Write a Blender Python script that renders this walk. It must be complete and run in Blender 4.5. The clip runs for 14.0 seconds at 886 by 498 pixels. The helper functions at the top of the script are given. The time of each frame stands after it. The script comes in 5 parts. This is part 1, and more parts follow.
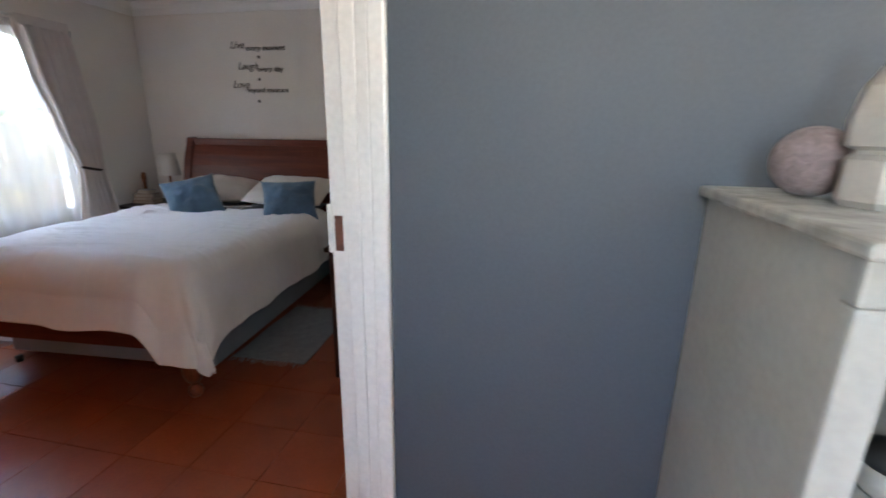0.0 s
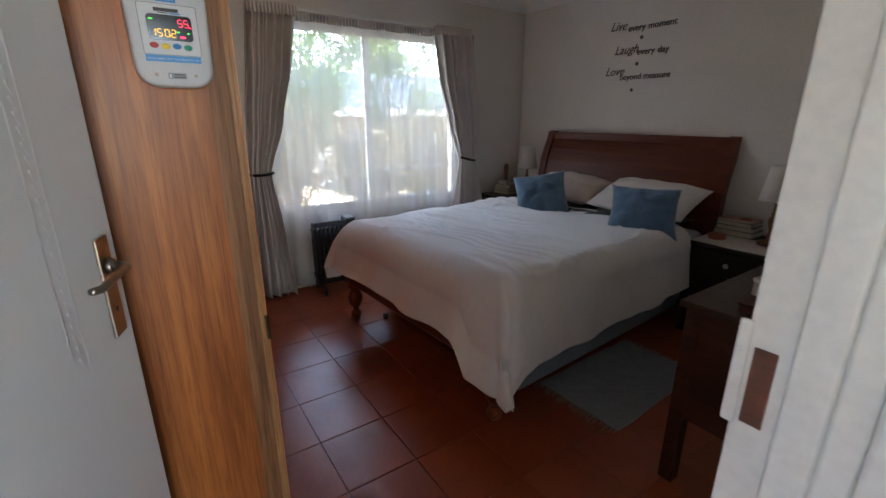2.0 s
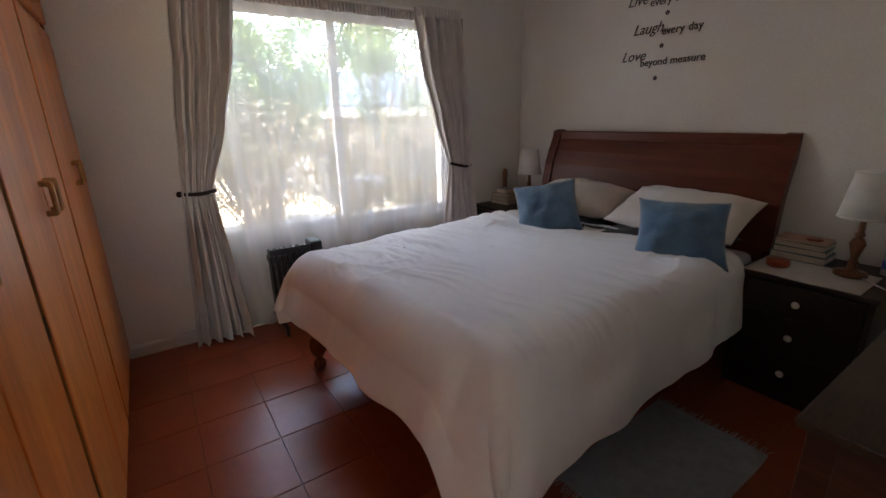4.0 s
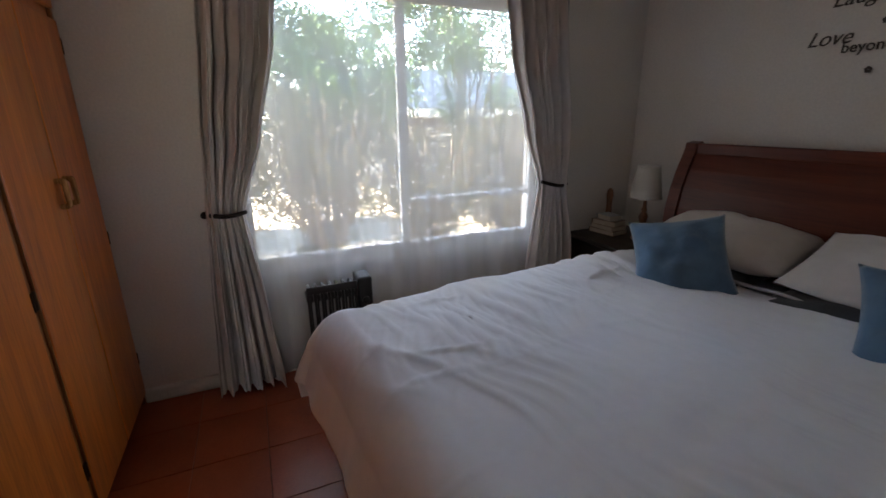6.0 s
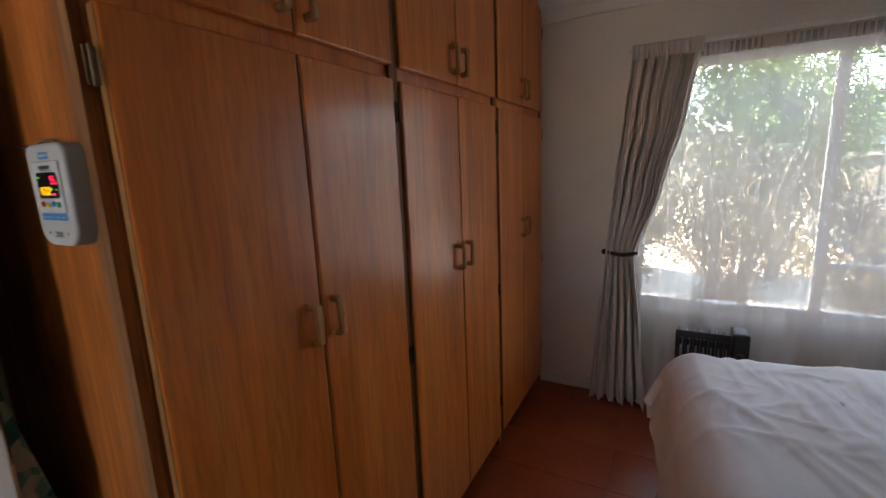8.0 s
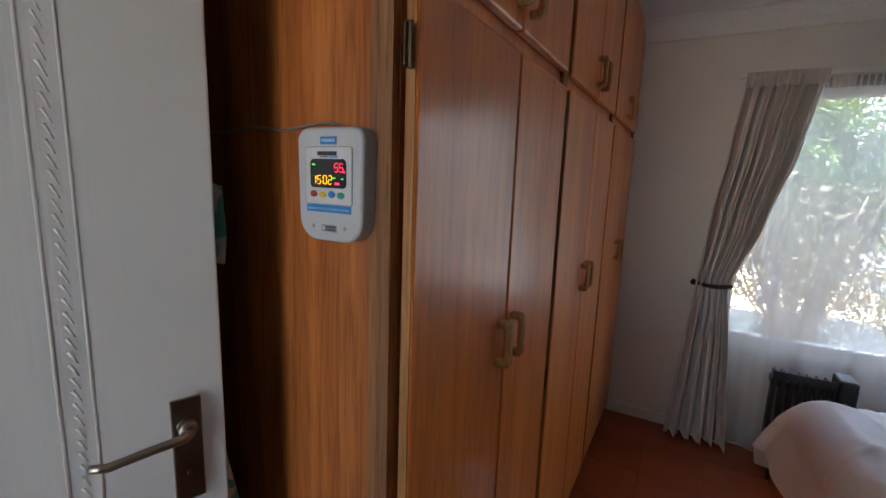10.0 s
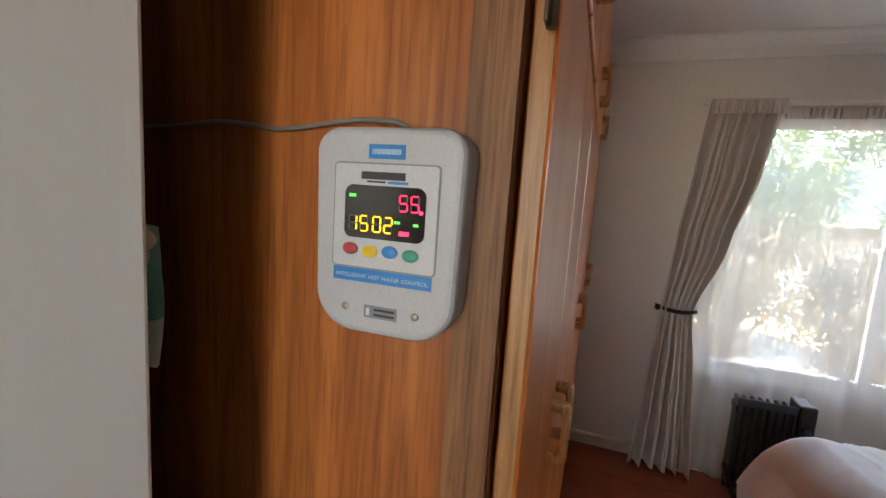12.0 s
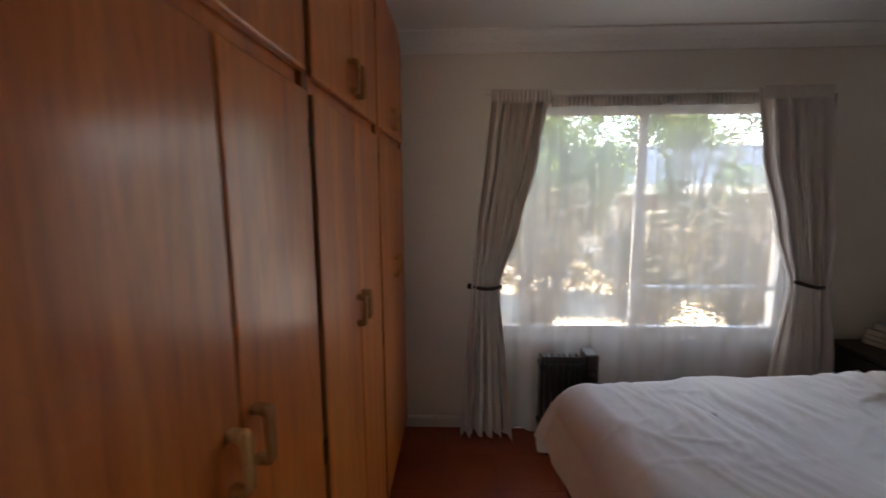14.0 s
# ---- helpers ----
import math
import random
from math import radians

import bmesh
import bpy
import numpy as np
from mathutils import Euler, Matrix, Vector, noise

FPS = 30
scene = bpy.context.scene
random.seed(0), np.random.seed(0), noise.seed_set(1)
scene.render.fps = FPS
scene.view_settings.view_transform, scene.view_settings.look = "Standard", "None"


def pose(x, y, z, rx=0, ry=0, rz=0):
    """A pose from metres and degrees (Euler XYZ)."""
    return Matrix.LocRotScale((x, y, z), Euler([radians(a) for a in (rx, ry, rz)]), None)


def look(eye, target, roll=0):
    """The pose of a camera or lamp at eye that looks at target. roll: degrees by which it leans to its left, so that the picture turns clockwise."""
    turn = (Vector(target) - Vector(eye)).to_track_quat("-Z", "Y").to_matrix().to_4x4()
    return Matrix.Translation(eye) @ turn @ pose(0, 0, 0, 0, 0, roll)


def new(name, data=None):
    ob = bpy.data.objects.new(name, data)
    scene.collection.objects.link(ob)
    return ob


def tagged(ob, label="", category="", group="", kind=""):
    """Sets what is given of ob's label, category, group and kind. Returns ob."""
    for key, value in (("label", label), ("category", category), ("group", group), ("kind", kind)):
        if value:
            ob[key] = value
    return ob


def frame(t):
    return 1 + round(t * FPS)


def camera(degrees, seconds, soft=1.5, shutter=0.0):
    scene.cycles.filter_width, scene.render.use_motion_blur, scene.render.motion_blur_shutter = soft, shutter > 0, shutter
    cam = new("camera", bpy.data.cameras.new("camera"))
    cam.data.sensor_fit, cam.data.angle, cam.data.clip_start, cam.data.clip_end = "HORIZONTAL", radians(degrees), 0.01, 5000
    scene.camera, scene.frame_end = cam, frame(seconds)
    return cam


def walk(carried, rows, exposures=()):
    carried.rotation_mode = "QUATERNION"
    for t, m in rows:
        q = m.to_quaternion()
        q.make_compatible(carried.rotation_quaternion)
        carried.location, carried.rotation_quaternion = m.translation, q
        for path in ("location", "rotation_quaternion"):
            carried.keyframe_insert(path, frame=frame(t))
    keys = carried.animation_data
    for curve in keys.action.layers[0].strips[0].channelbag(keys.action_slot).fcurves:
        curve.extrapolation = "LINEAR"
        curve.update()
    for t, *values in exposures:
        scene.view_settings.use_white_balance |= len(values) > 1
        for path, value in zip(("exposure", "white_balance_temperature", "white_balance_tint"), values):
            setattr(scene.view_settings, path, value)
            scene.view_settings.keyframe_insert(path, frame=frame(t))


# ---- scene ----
cam = camera(91.1, 14.0, shutter=0.2)
EXPOSURES = [(0.0, 4.87, 6500, 10), (0.4, 4.62, 6500, 10), (1.0, 4.42, 6400, 10), (1.6, 4.27, 6500, 10), (2.4, 4.07, 7000, 11), (3.0, 4.17, 7400, 15), (3.6, 4.32, 7400, 15), (6.0, 3.77, 6900, 12), (6.5, 3.52, 7000, 12), (7.0, 3.77, 7200, 13), (8.0, 3.92, 7300, 14), (8.6, 4.02, 6500, 11), (9.2, 3.94, 6350, 11), (12.0, 4.43, 7300, 12), (13.0, 4.43, 7300, 12), (13.5, 3.82, 7800, 14), (14.0, 3.72, 7600, 15)]
PATH = [
    (0, (0.236, 0.151, 1.351), (-0.15, 2.041, 0.824), 0.8),
    (0.5, (0.206, 0.348, 1.351), (-0.808, 1.982, 0.798), -1.6),
    (1, (0.194, 0.464, 1.369), (-1.201, 1.785, 0.814), -0.5),
    (1.5, (0.107, 0.56, 1.366), (-1.448, 1.681, 0.793), 0.6),
    (2, (-0.098, 0.647, 1.375), (-1.68, 1.725, 0.795), 0.1),
    (2.5, (-0.223, 0.732, 1.387), (-1.825, 1.78, 0.808), -0.2),
    (3, (-0.322, 0.834, 1.389), (-1.935, 1.861, 0.803), -0.2),
    (3.5, (-0.428, 0.968, 1.373), (-2.014, 2.038, 0.79), -1.2),
    (6, (-1.196, 1.484, 1.41), (-2.953, 2.242, 0.828), -0.6),
    (6.5, (-1.237, 1.506, 1.458), (-3.169, 1.531, 0.942), -4.1),
    (7, (-1.033, 1.562, 1.499), (-2.88, 0.929, 1.063), -4.3),
    (7.5, (-0.903, 1.65, 1.523), (-2.656, 0.778, 1.117), -3.4),
    (8, (-0.75, 1.612, 1.532), (-2.478, 0.681, 1.153), -2.4),
    (8.5, (-0.569, 1.546, 1.536), (-2.256, 0.528, 1.192), -0.9),
    (9, (-0.549, 1.455, 1.516), (-2.193, 0.367, 1.18), 1.0),
    (11.5, (-0.754, 0.887, 1.546), (-2.613, 0.201, 1.274), 3.9),
    (12, (-0.775, 0.882, 1.545), (-2.644, 0.217, 1.286), 3.8),
    (12.5, (-0.779, 0.873, 1.542), (-2.654, 0.228, 1.286), 3.8),
    (13, (-0.782, 0.881, 1.543), (-2.662, 0.247, 1.291), 3.8),
    (13.5, (-0.81, 0.951, 1.549), (-2.722, 0.416, 1.302), 1.7),
    (14, (-0.895, 1.185, 1.571), (-2.874, 1.108, 1.293), -0.4),
]
walk(cam, [(t, look(eye, target, roll)) for t, eye, target, roll in PATH], EXPOSURES)

# ---- world, sun, large lights ----
world = bpy.data.worlds.new("sky")
scene.world = world
world.use_nodes = True
wn = world.node_tree.nodes
sky = wn.new("ShaderNodeTexSky")
sky.sky_type, sky.sun_disc = "NISHITA", False
SUN_ELEV, SUN_AZ = 72.0, 212.0
sky.sun_elevation, sky.sun_rotation = radians(SUN_ELEV), radians(90 - SUN_AZ)
wn["Background"].inputs["Strength"].default_value = 0.15
world.node_tree.links.new(sky.outputs["Color"], wn["Background"].inputs["Color"])
sun_data = bpy.data.lights.new("sun", "SUN")
sun_data.energy, sun_data.angle, sun_data.color = 5.0, radians(0.6), (1.0, 0.94, 0.84)
sun = new("sun", sun_data)
sd = Vector((math.cos(radians(SUN_ELEV)) * math.cos(radians(SUN_AZ)), math.cos(radians(SUN_ELEV)) * math.sin(radians(SUN_AZ)), math.sin(radians(SUN_ELEV))))
sun.matrix_world = look(sd * 20, (0, 0, 0))
# added fill lamp in the bedroom window's opening, lifting the room beyond the sky's light
win_data = bpy.data.lights.new("window_fill", "AREA")
win_data.shape, win_data.size, win_data.size_y = "RECTANGLE", 1.74, 1.3
win_data.energy, win_data.color = 0.42, (0.9, 0.95, 1.0)
win_lamp = new("window_fill", win_data)
win_lamp.matrix_world = look((-3.645, 2.33, 1.34), (0.0, 2.33, 1.34))
# added area lamp for hall daylight, in an assumed opening behind the walker
hall_data = bpy.data.lights.new("hall_daylight_standin", "AREA")
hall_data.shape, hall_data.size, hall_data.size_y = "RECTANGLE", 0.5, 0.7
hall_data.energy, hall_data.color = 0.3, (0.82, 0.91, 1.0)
hall_lamp = new("hall_daylight_standin", hall_data)
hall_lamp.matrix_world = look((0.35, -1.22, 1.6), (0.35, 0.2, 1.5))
# second added lamp, in an assumed unseen opening at the hall's end
end_data = bpy.data.lights.new("hall_end_daylight_standin", "AREA")
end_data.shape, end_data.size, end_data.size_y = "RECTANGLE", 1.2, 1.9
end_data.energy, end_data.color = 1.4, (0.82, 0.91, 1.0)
end_lamp = new("hall_end_daylight_standin", end_data)
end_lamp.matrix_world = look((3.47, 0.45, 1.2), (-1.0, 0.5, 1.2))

# ---- materials ----
def mat_base(name, rough=0.6, metal=0.0, spec=0.5):
    m = bpy.data.materials.new(name)
    m.use_nodes = True
    n, l = m.node_tree.nodes, m.node_tree.links
    b = n["Principled BSDF"]
    b.inputs["Roughness"].default_value, b.inputs["Metallic"].default_value = rough, metal
    b.inputs["Specular IOR Level"].default_value = spec
    return m, n, l, b


def coords(n, l, scale, random_shift=True):
    tc = n.new("ShaderNodeTexCoord")
    mp = n.new("ShaderNodeMapping")
    mp.inputs["Scale"].default_value = scale
    l.new(tc.outputs["Object"], mp.inputs["Vector"])
    if random_shift:
        oi = n.new("ShaderNodeObjectInfo")
        mul = n.new("ShaderNodeMath")
        mul.operation = "MULTIPLY"
        mul.inputs[1].default_value = 37.0
        l.new(oi.outputs["Random"], mul.inputs[0])
        add = n.new("ShaderNodeVectorMath")
        add.operation = "ADD"
        l.new(tc.outputs["Object"], add.inputs[0])
        l.new(mul.outputs[0], add.inputs[1])
        l.new(add.outputs[0], mp.inputs["Vector"])
    return mp


def ramp(n, l, fac, stops):
    r = n.new("ShaderNodeValToRGB")
    while len(r.color_ramp.elements) < len(stops):
        r.color_ramp.elements.new(0.5)
    for e, (p, c) in zip(r.color_ramp.elements, stops):
        e.position, e.color = p, (*c, 1)
    l.new(fac, r.inputs["Fac"])
    return r.outputs["Color"]


def noise_tex(n, l, vec, scale, detail=4.0, rough=0.55, distort=0.0):
    t = n.new("ShaderNodeTexNoise")
    t.inputs["Scale"].default_value, t.inputs["Detail"].default_value = scale, detail
    t.inputs["Roughness"].default_value, t.inputs["Distortion"].default_value = rough, distort
    l.new(vec, t.inputs["Vector"])
    return t.outputs["Fac"]


def bump(n, l, b, height, strength, distance=0.002):
    k = n.new("ShaderNodeBump")
    k.inputs["Strength"].default_value, k.inputs["Distance"].default_value = strength, distance
    l.new(height, k.inputs["Height"])
    l.new(k.outputs["Normal"], b.inputs["Normal"])


def mix(n, l, fac, a, c, mode="MIX"):
    m = n.new("ShaderNodeMix")
    m.data_type, m.blend_type = "RGBA", mode
    for sock, v in ((m.inputs[0], fac), (m.inputs[6], a), (m.inputs[7], c)):
        if isinstance(v, bpy.types.NodeSocket):
            l.new(v, sock)
        else:
            sock.default_value = v
    return m.outputs[2]


def mottled(name, c, vary=0.12, rough=0.6, scale=6.0, fine=120.0, relief=0.25, metal=0.0, spec=0.5, dist=0.002):
    """A plain paint, plastic or cloth with broad stains and a fine grain."""
    m, n, l, b = mat_base(name, rough, metal, spec)
    mp = coords(n, l, (1, 1, 1))
    lo, hi = tuple(x * (1 - vary) for x in c), tuple(min(1, x * (1 + vary)) for x in c)
    broad = ramp(n, l, noise_tex(n, l, mp.outputs[0], scale, 5), [(0.3, lo), (0.7, hi)])
    f = noise_tex(n, l, mp.outputs[0], fine, 3)
    g = ramp(n, l, f, [(0.3, (0.9, 0.9, 0.9)), (0.7, (1, 1, 1))])
    l.new(mix(n, l, 1.0, broad, g, "MULTIPLY"), b.inputs["Base Color"])
    if relief:
        bump(n, l, b, f, relief, dist)
    return m


def wood(name, dark, mid, light, rough=0.3, grain=(9, 9, 0.7), fine=(160, 160, 5), relief=0.12, coat=0.0, contrast=0.0, gloss=0.38, pore=0.7, plank=0.0, tones=1.0, figured=0.5, rings=0.0):
    """Planked veneer: broad streaks and fine pores drawn out along local z."""
    m, n, l, b = mat_base(name, rough, 0.0, gloss)
    mp = coords(n, l, grain)
    s = noise_tex(n, l, mp.outputs[0], 1.0, 6, 0.6, 0.9)
    base = ramp(n, l, s, [(0.28, dark), (0.5 - contrast, mid), (0.72, light)])
    mp2 = coords(n, l, fine)
    f = noise_tex(n, l, mp2.outputs[0], 1.0, 3, 0.6)
    pores = ramp(n, l, f, [(0.32, (0.42, 0.36, 0.32)), (0.53, (1, 1, 1))])
    mp4 = coords(n, l, tuple(4.2 * g for g in grain))
    figure = ramp(n, l, noise_tex(n, l, mp4.outputs[0], 1.0, 4, 0.65, 1.6), [(0.36, (0.58, 0.5, 0.44)), (0.52, (1, 1, 1)), (0.7, (1.12, 1.14, 1.16))])
    base = mix(n, l, figured, base, figure, "MULTIPLY")
    if plank:
        # glued-up strips of slightly different tone side by side
        tc, sx, ad, dv, fl_, wh = (n.new("ShaderNodeTexCoord"), n.new("ShaderNodeSeparateXYZ"), n.new("ShaderNodeMath"), n.new("ShaderNodeMath"), n.new("ShaderNodeMath"), n.new("ShaderNodeTexWhiteNoise"))
        l.new(tc.outputs["Object"], sx.inputs[0])
        l.new(sx.outputs[0], ad.inputs[0])
        l.new(sx.outputs[1], ad.inputs[1])
        dv.operation, fl_.operation, wh.noise_dimensions = "DIVIDE", "FLOOR", "1D"
        dv.inputs[1].default_value = plank
        l.new(ad.outputs[0], dv.inputs[0])
        l.new(dv.outputs[0], fl_.inputs[0])
        l.new(fl_.outputs[0], wh.inputs["W"])
        tone = ramp(n, l, wh.outputs["Value"], [(0.0, (0.7, 0.66, 0.62)), (0.5, (0.95, 0.95, 0.95)), (1.0, (1.12, 1.14, 1.16))])
        base = mix(n, l, tones, base, tone, "MULTIPLY")
        if rings:
            # flat-sawn figure: nested arches drawn out along the board, shifted from strip to strip
            sh = n.new("ShaderNodeVectorMath")
            sh.operation, sh.inputs[1].default_value = "MULTIPLY_ADD", (10.0, 10.0, 0.6)
            cx = n.new("ShaderNodeCombineXYZ")
            kw = n.new("ShaderNodeMath")
            kw.operation, kw.inputs[1].default_value = "MULTIPLY", 23.0
            l.new(wh.outputs["Value"], kw.inputs[0])
            for k in range(3):
                l.new(kw.outputs[0], cx.inputs[k])
            l.new(tc.outputs["Object"], sh.inputs[0])
            l.new(cx.outputs[0], sh.inputs[2])
            field = noise_tex(n, l, sh.outputs[0], 1.0, 1, 0.25)
            am, fr = n.new("ShaderNodeMath"), n.new("ShaderNodeMath")
            am.operation, am.inputs[1].default_value, fr.operation = "MULTIPLY", rings, "FRACT"
            l.new(field, am.inputs[0])
            l.new(am.outputs[0], fr.inputs[0])
            arch = ramp(n, l, fr.outputs[0], [(0.0, (0.5, 0.42, 0.36)), (0.18, (0.86, 0.84, 0.82)), (0.55, (1.08, 1.08, 1.08)), (0.94, (0.8, 0.77, 0.74)), (1.0, (0.5, 0.42, 0.36))])
            base = mix(n, l, 0.55, base, arch, "MULTIPLY")
    l.new(mix(n, l, pore, base, pores, "MULTIPLY"), b.inputs["Base Color"])
    bump(n, l, b, f, relief, 0.001)
    mp3 = coords(n, l, (2.5, 2.5, 1.2))
    rr = n.new("ShaderNodeMapRange")
    rr.inputs["To Min"].default_value, rr.inputs["To Max"].default_value = rough * 0.8, rough * 1.35
    l.new(noise_tex(n, l, mp3.outputs[0], 2.0, 3), rr.inputs["Value"])
    l.new(rr.outputs[0], b.inputs["Roughness"])
    b.inputs["Coat Weight"].default_value = coat
    b.inputs["Coat Roughness"].default_value = 0.15
    return m


def cloth(name, c, vary=0.08, weave=900.0, crease=9.0, relief=0.35, rough=0.9, sheen=0.2):
    m, n, l, b = mat_base(name, rough, 0, 0.2)
    mp = coords(n, l, (1, 1, 1))
    lo, hi = tuple(x * (1 - vary) for x in c), tuple(min(1, x * (1 + vary)) for x in c)
    br = noise_tex(n, l, mp.outputs[0], crease, 5, 0.6, 0.6)
    l.new(ramp(n, l, br, [(0.3, lo), (0.7, hi)]), b.inputs["Base Color"])
    fine = noise_tex(n, l, mp.outputs[0], weave, 2)
    add = n.new("ShaderNodeMath")
    add.operation = "MULTIPLY_ADD"
    l.new(fine, add.inputs[0])
    add.inputs[1].default_value = 0.25
    l.new(br, add.inputs[2])
    bump(n, l, b, add.outputs[0], relief, 0.006)
    b.inputs["Sheen Weight"].default_value = sheen
    return m


def glow(name, c, strength):
    m, n, l, b = mat_base(name, 0.4)
    b.inputs["Base Color"].default_value = (*c, 1)
    b.inputs["Emission Color"].default_value = (*c, 1)
    b.inputs["Emission Strength"].default_value = strength
    return m


M_WALL = mottled("bedroom_wall_paint", (0.76, 0.705, 0.64), 0.04, 0.75, 2.0, 90, 0.18)
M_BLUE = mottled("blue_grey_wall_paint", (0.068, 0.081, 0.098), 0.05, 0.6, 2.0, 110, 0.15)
M_CEIL = mottled("ceiling_paint", (0.82, 0.80, 0.77), 0.03, 0.8, 2.0, 80, 0.1)
M_WHITE = mottled("white_gloss_paint", (0.74, 0.72, 0.68), 0.04, 0.38, 4.0, 60, 0.12)
M_SKIRT = mottled("skirting_paint", (0.66, 0.64, 0.6), 0.06, 0.45, 8.0, 60, 0.1)
M_GROUT = mottled("dark_grout", (0.13, 0.045, 0.026), 0.3, 0.85, 20, 200, 0.3)
M_WARD = wood("orange_wardrobe_veneer", (0.58, 0.135, 0.019), (0.78, 0.21, 0.032), (0.87, 0.29, 0.055), 0.32, (7, 7, 0.5), (150, 150, 9), 0.05, 0.35, 0.0, 0.45, 0.3, 0.075, tones=0.4, figured=0.4)
# door wood in a darker tone, for the shade in the recess between units
M_STILE = wood("shaded_stile_wood", (0.2, 0.06, 0.016), (0.3, 0.1, 0.03), (0.38, 0.14, 0.045), 0.35, (12, 12, 0.8))
M_PANEL = wood("oak_end_panel", (0.22, 0.06, 0.0125), (0.38, 0.118, 0.026), (0.54, 0.195, 0.05), 0.36, (9, 9, 0.7), (260, 260, 11), 0.4, 0.0, 0.0, 0.35, 0.5, 0.058, tones=1.0, figured=0.25, rings=9.0)
# near-black tone: the shade behind door gaps and above the floor, put into the colour
M_WARDIN = wood("shaded_wardrobe_inside", (0.05, 0.018, 0.007), (0.09, 0.032, 0.012), (0.14, 0.05, 0.02), 0.45, (10, 10, 0.8))
M_EDGE = wood("wardrobe_lipping_grey", (0.16, 0.07, 0.028), (0.25, 0.115, 0.048), (0.33, 0.165, 0.075), 0.5, (30, 30, 1.5))
M_LIGHTWOOD = wood("light_lipping", (0.3, 0.14, 0.05), (0.42, 0.21, 0.08), (0.5, 0.27, 0.11), 0.35, (30, 30, 2))
M_HANDLE = wood("varnished_pull_wood", (0.5, 0.24, 0.085), (0.62, 0.33, 0.13), (0.7, 0.41, 0.18), 0.22, (20, 20, 6))
M_BED = wood("mahogany_stain", (0.085, 0.015, 0.006), (0.125, 0.023, 0.0095), (0.165, 0.034, 0.014), 0.34, (1.2, 14, 14), (8, 240, 240), 0.04, 0.0, pore=0.3, figured=0.1)
M_BEDLEG = wood("mahogany_turned", (0.12, 0.028, 0.009), (0.22, 0.056, 0.017), (0.32, 0.09, 0.028), 0.28, (14, 14, 3), (200, 200, 9), 0.06, 0.3)
M_DARK = wood("dark_stained_wood", (0.010, 0.006, 0.0045), (0.02, 0.012, 0.008), (0.033, 0.02, 0.014), 0.4, (2, 14, 14), (10, 200, 200), 0.1)
M_DESK = wood("brown_desk_wood", (0.022, 0.012, 0.007), (0.04, 0.021, 0.012), (0.06, 0.031, 0.018), 0.36, (14, 2, 14), (200, 10, 200), 0.08)
M_DESKRED = wood("red_brown_desk_wood", (0.035, 0.010, 0.006), (0.06, 0.018, 0.009), (0.09, 0.027, 0.014), 0.38, (2, 14, 14), (10, 200, 200), 0.08)
M_LAMPWOOD = wood("turned_lamp_wood", (0.11, 0.04, 0.016), (0.2, 0.075, 0.028), (0.28, 0.11, 0.045), 0.32, (20, 20, 4))
M_DUVET = cloth("off_white_cotton", (0.83, 0.815, 0.81), 0.02, 1200, 24, 0.12)
M_SHEET = cloth("white_cotton_sheet", (0.66, 0.67, 0.7), 0.04, 1200, 14, 0.3)
M_PILLOW = cloth("cream_pillow_cotton", (0.73, 0.68, 0.64), 0.04, 1200, 14, 0.35)
M_SATIN = cloth("beige_satin", (0.62, 0.55, 0.49), 0.05, 1500, 12, 0.3, 0.34)
M_GREYP = cloth("dark_grey_pillow_cotton", (0.06, 0.065, 0.075), 0.1, 1200, 14, 0.3)
M_BLUEC = cloth("dusty_blue_velvet", (0.1, 0.19, 0.3), 0.13, 700, 16, 0.45, 0.85, 0.5)
M_VALANCE = cloth("pale_blue_base_fabric", (0.34, 0.38, 0.44), 0.05, 900, 8, 0.25)
M_RUG = cloth("blue_grey_woven_rug", (0.28, 0.3, 0.33), 0.14, 260, 20, 0.9)
M_FRINGE = cloth("rug_fringe_thread", (0.36, 0.38, 0.4), 0.1, 400, 20, 0.4)
M_CURT = cloth("mushroom_curtain_fabric", (0.6, 0.54, 0.5), 0.06, 800, 5, 0.3)
M_TIE = cloth("dark_tieback_braid", (0.025, 0.016, 0.014), 0.2, 500, 30, 0.6)
M_BLACK = mottled("black_enamel", (0.012, 0.012, 0.013), 0.2, 0.45, 10, 200, 0.1)
M_STEEL = mottled("nickel_plate", (0.42, 0.37, 0.31), 0.08, 0.28, 20, 200, 0.08, 1.0)
M_STRIKE = mottled("rusted_plate", (0.13, 0.045, 0.025), 0.3, 0.5, 40, 200, 0.2)
M_BRASS = mottled("aged_brass", (0.12, 0.085, 0.055), 0.25, 0.42, 30, 200, 0.15, 1.0)
M_DEVICE = mottled("grey_device_plastic", (0.47, 0.5, 0.55), 0.03, 0.4, 6, 400, 0.06)
M_FACE = mottled("device_face_plate", (0.55, 0.585, 0.635), 0.03, 0.35, 6, 400, 0.04)
M_SCREEN = mottled("black_display_glass", (0.006, 0.006, 0.008), 0.2, 0.12, 10, 100, 0.0)
M_SEG = mottled("unlit_segment", (0.055, 0.055, 0.055), 0.1, 0.4, 10, 100, 0)
M_LABEL = mottled("blue_label", (0.012, 0.23, 0.62), 0.06, 0.4, 20, 100, 0)
M_PALETXT = mottled("pale_print", (0.5, 0.66, 0.8), 0.02, 0.5, 20, 100, 0)
M_INK = mottled("dark_print", (0.02, 0.02, 0.025), 0.1, 0.5, 20, 100, 0)
M_GREYLAB = mottled("grey_label", (0.2, 0.22, 0.26), 0.05, 0.45, 20, 100, 0)
M_YGLOW = glow("amber_segment", (1.0, 0.5, 0.01), 0.12)
M_RGLOW = glow("red_segment", (1.0, 0.02, 0.09), 0.13)
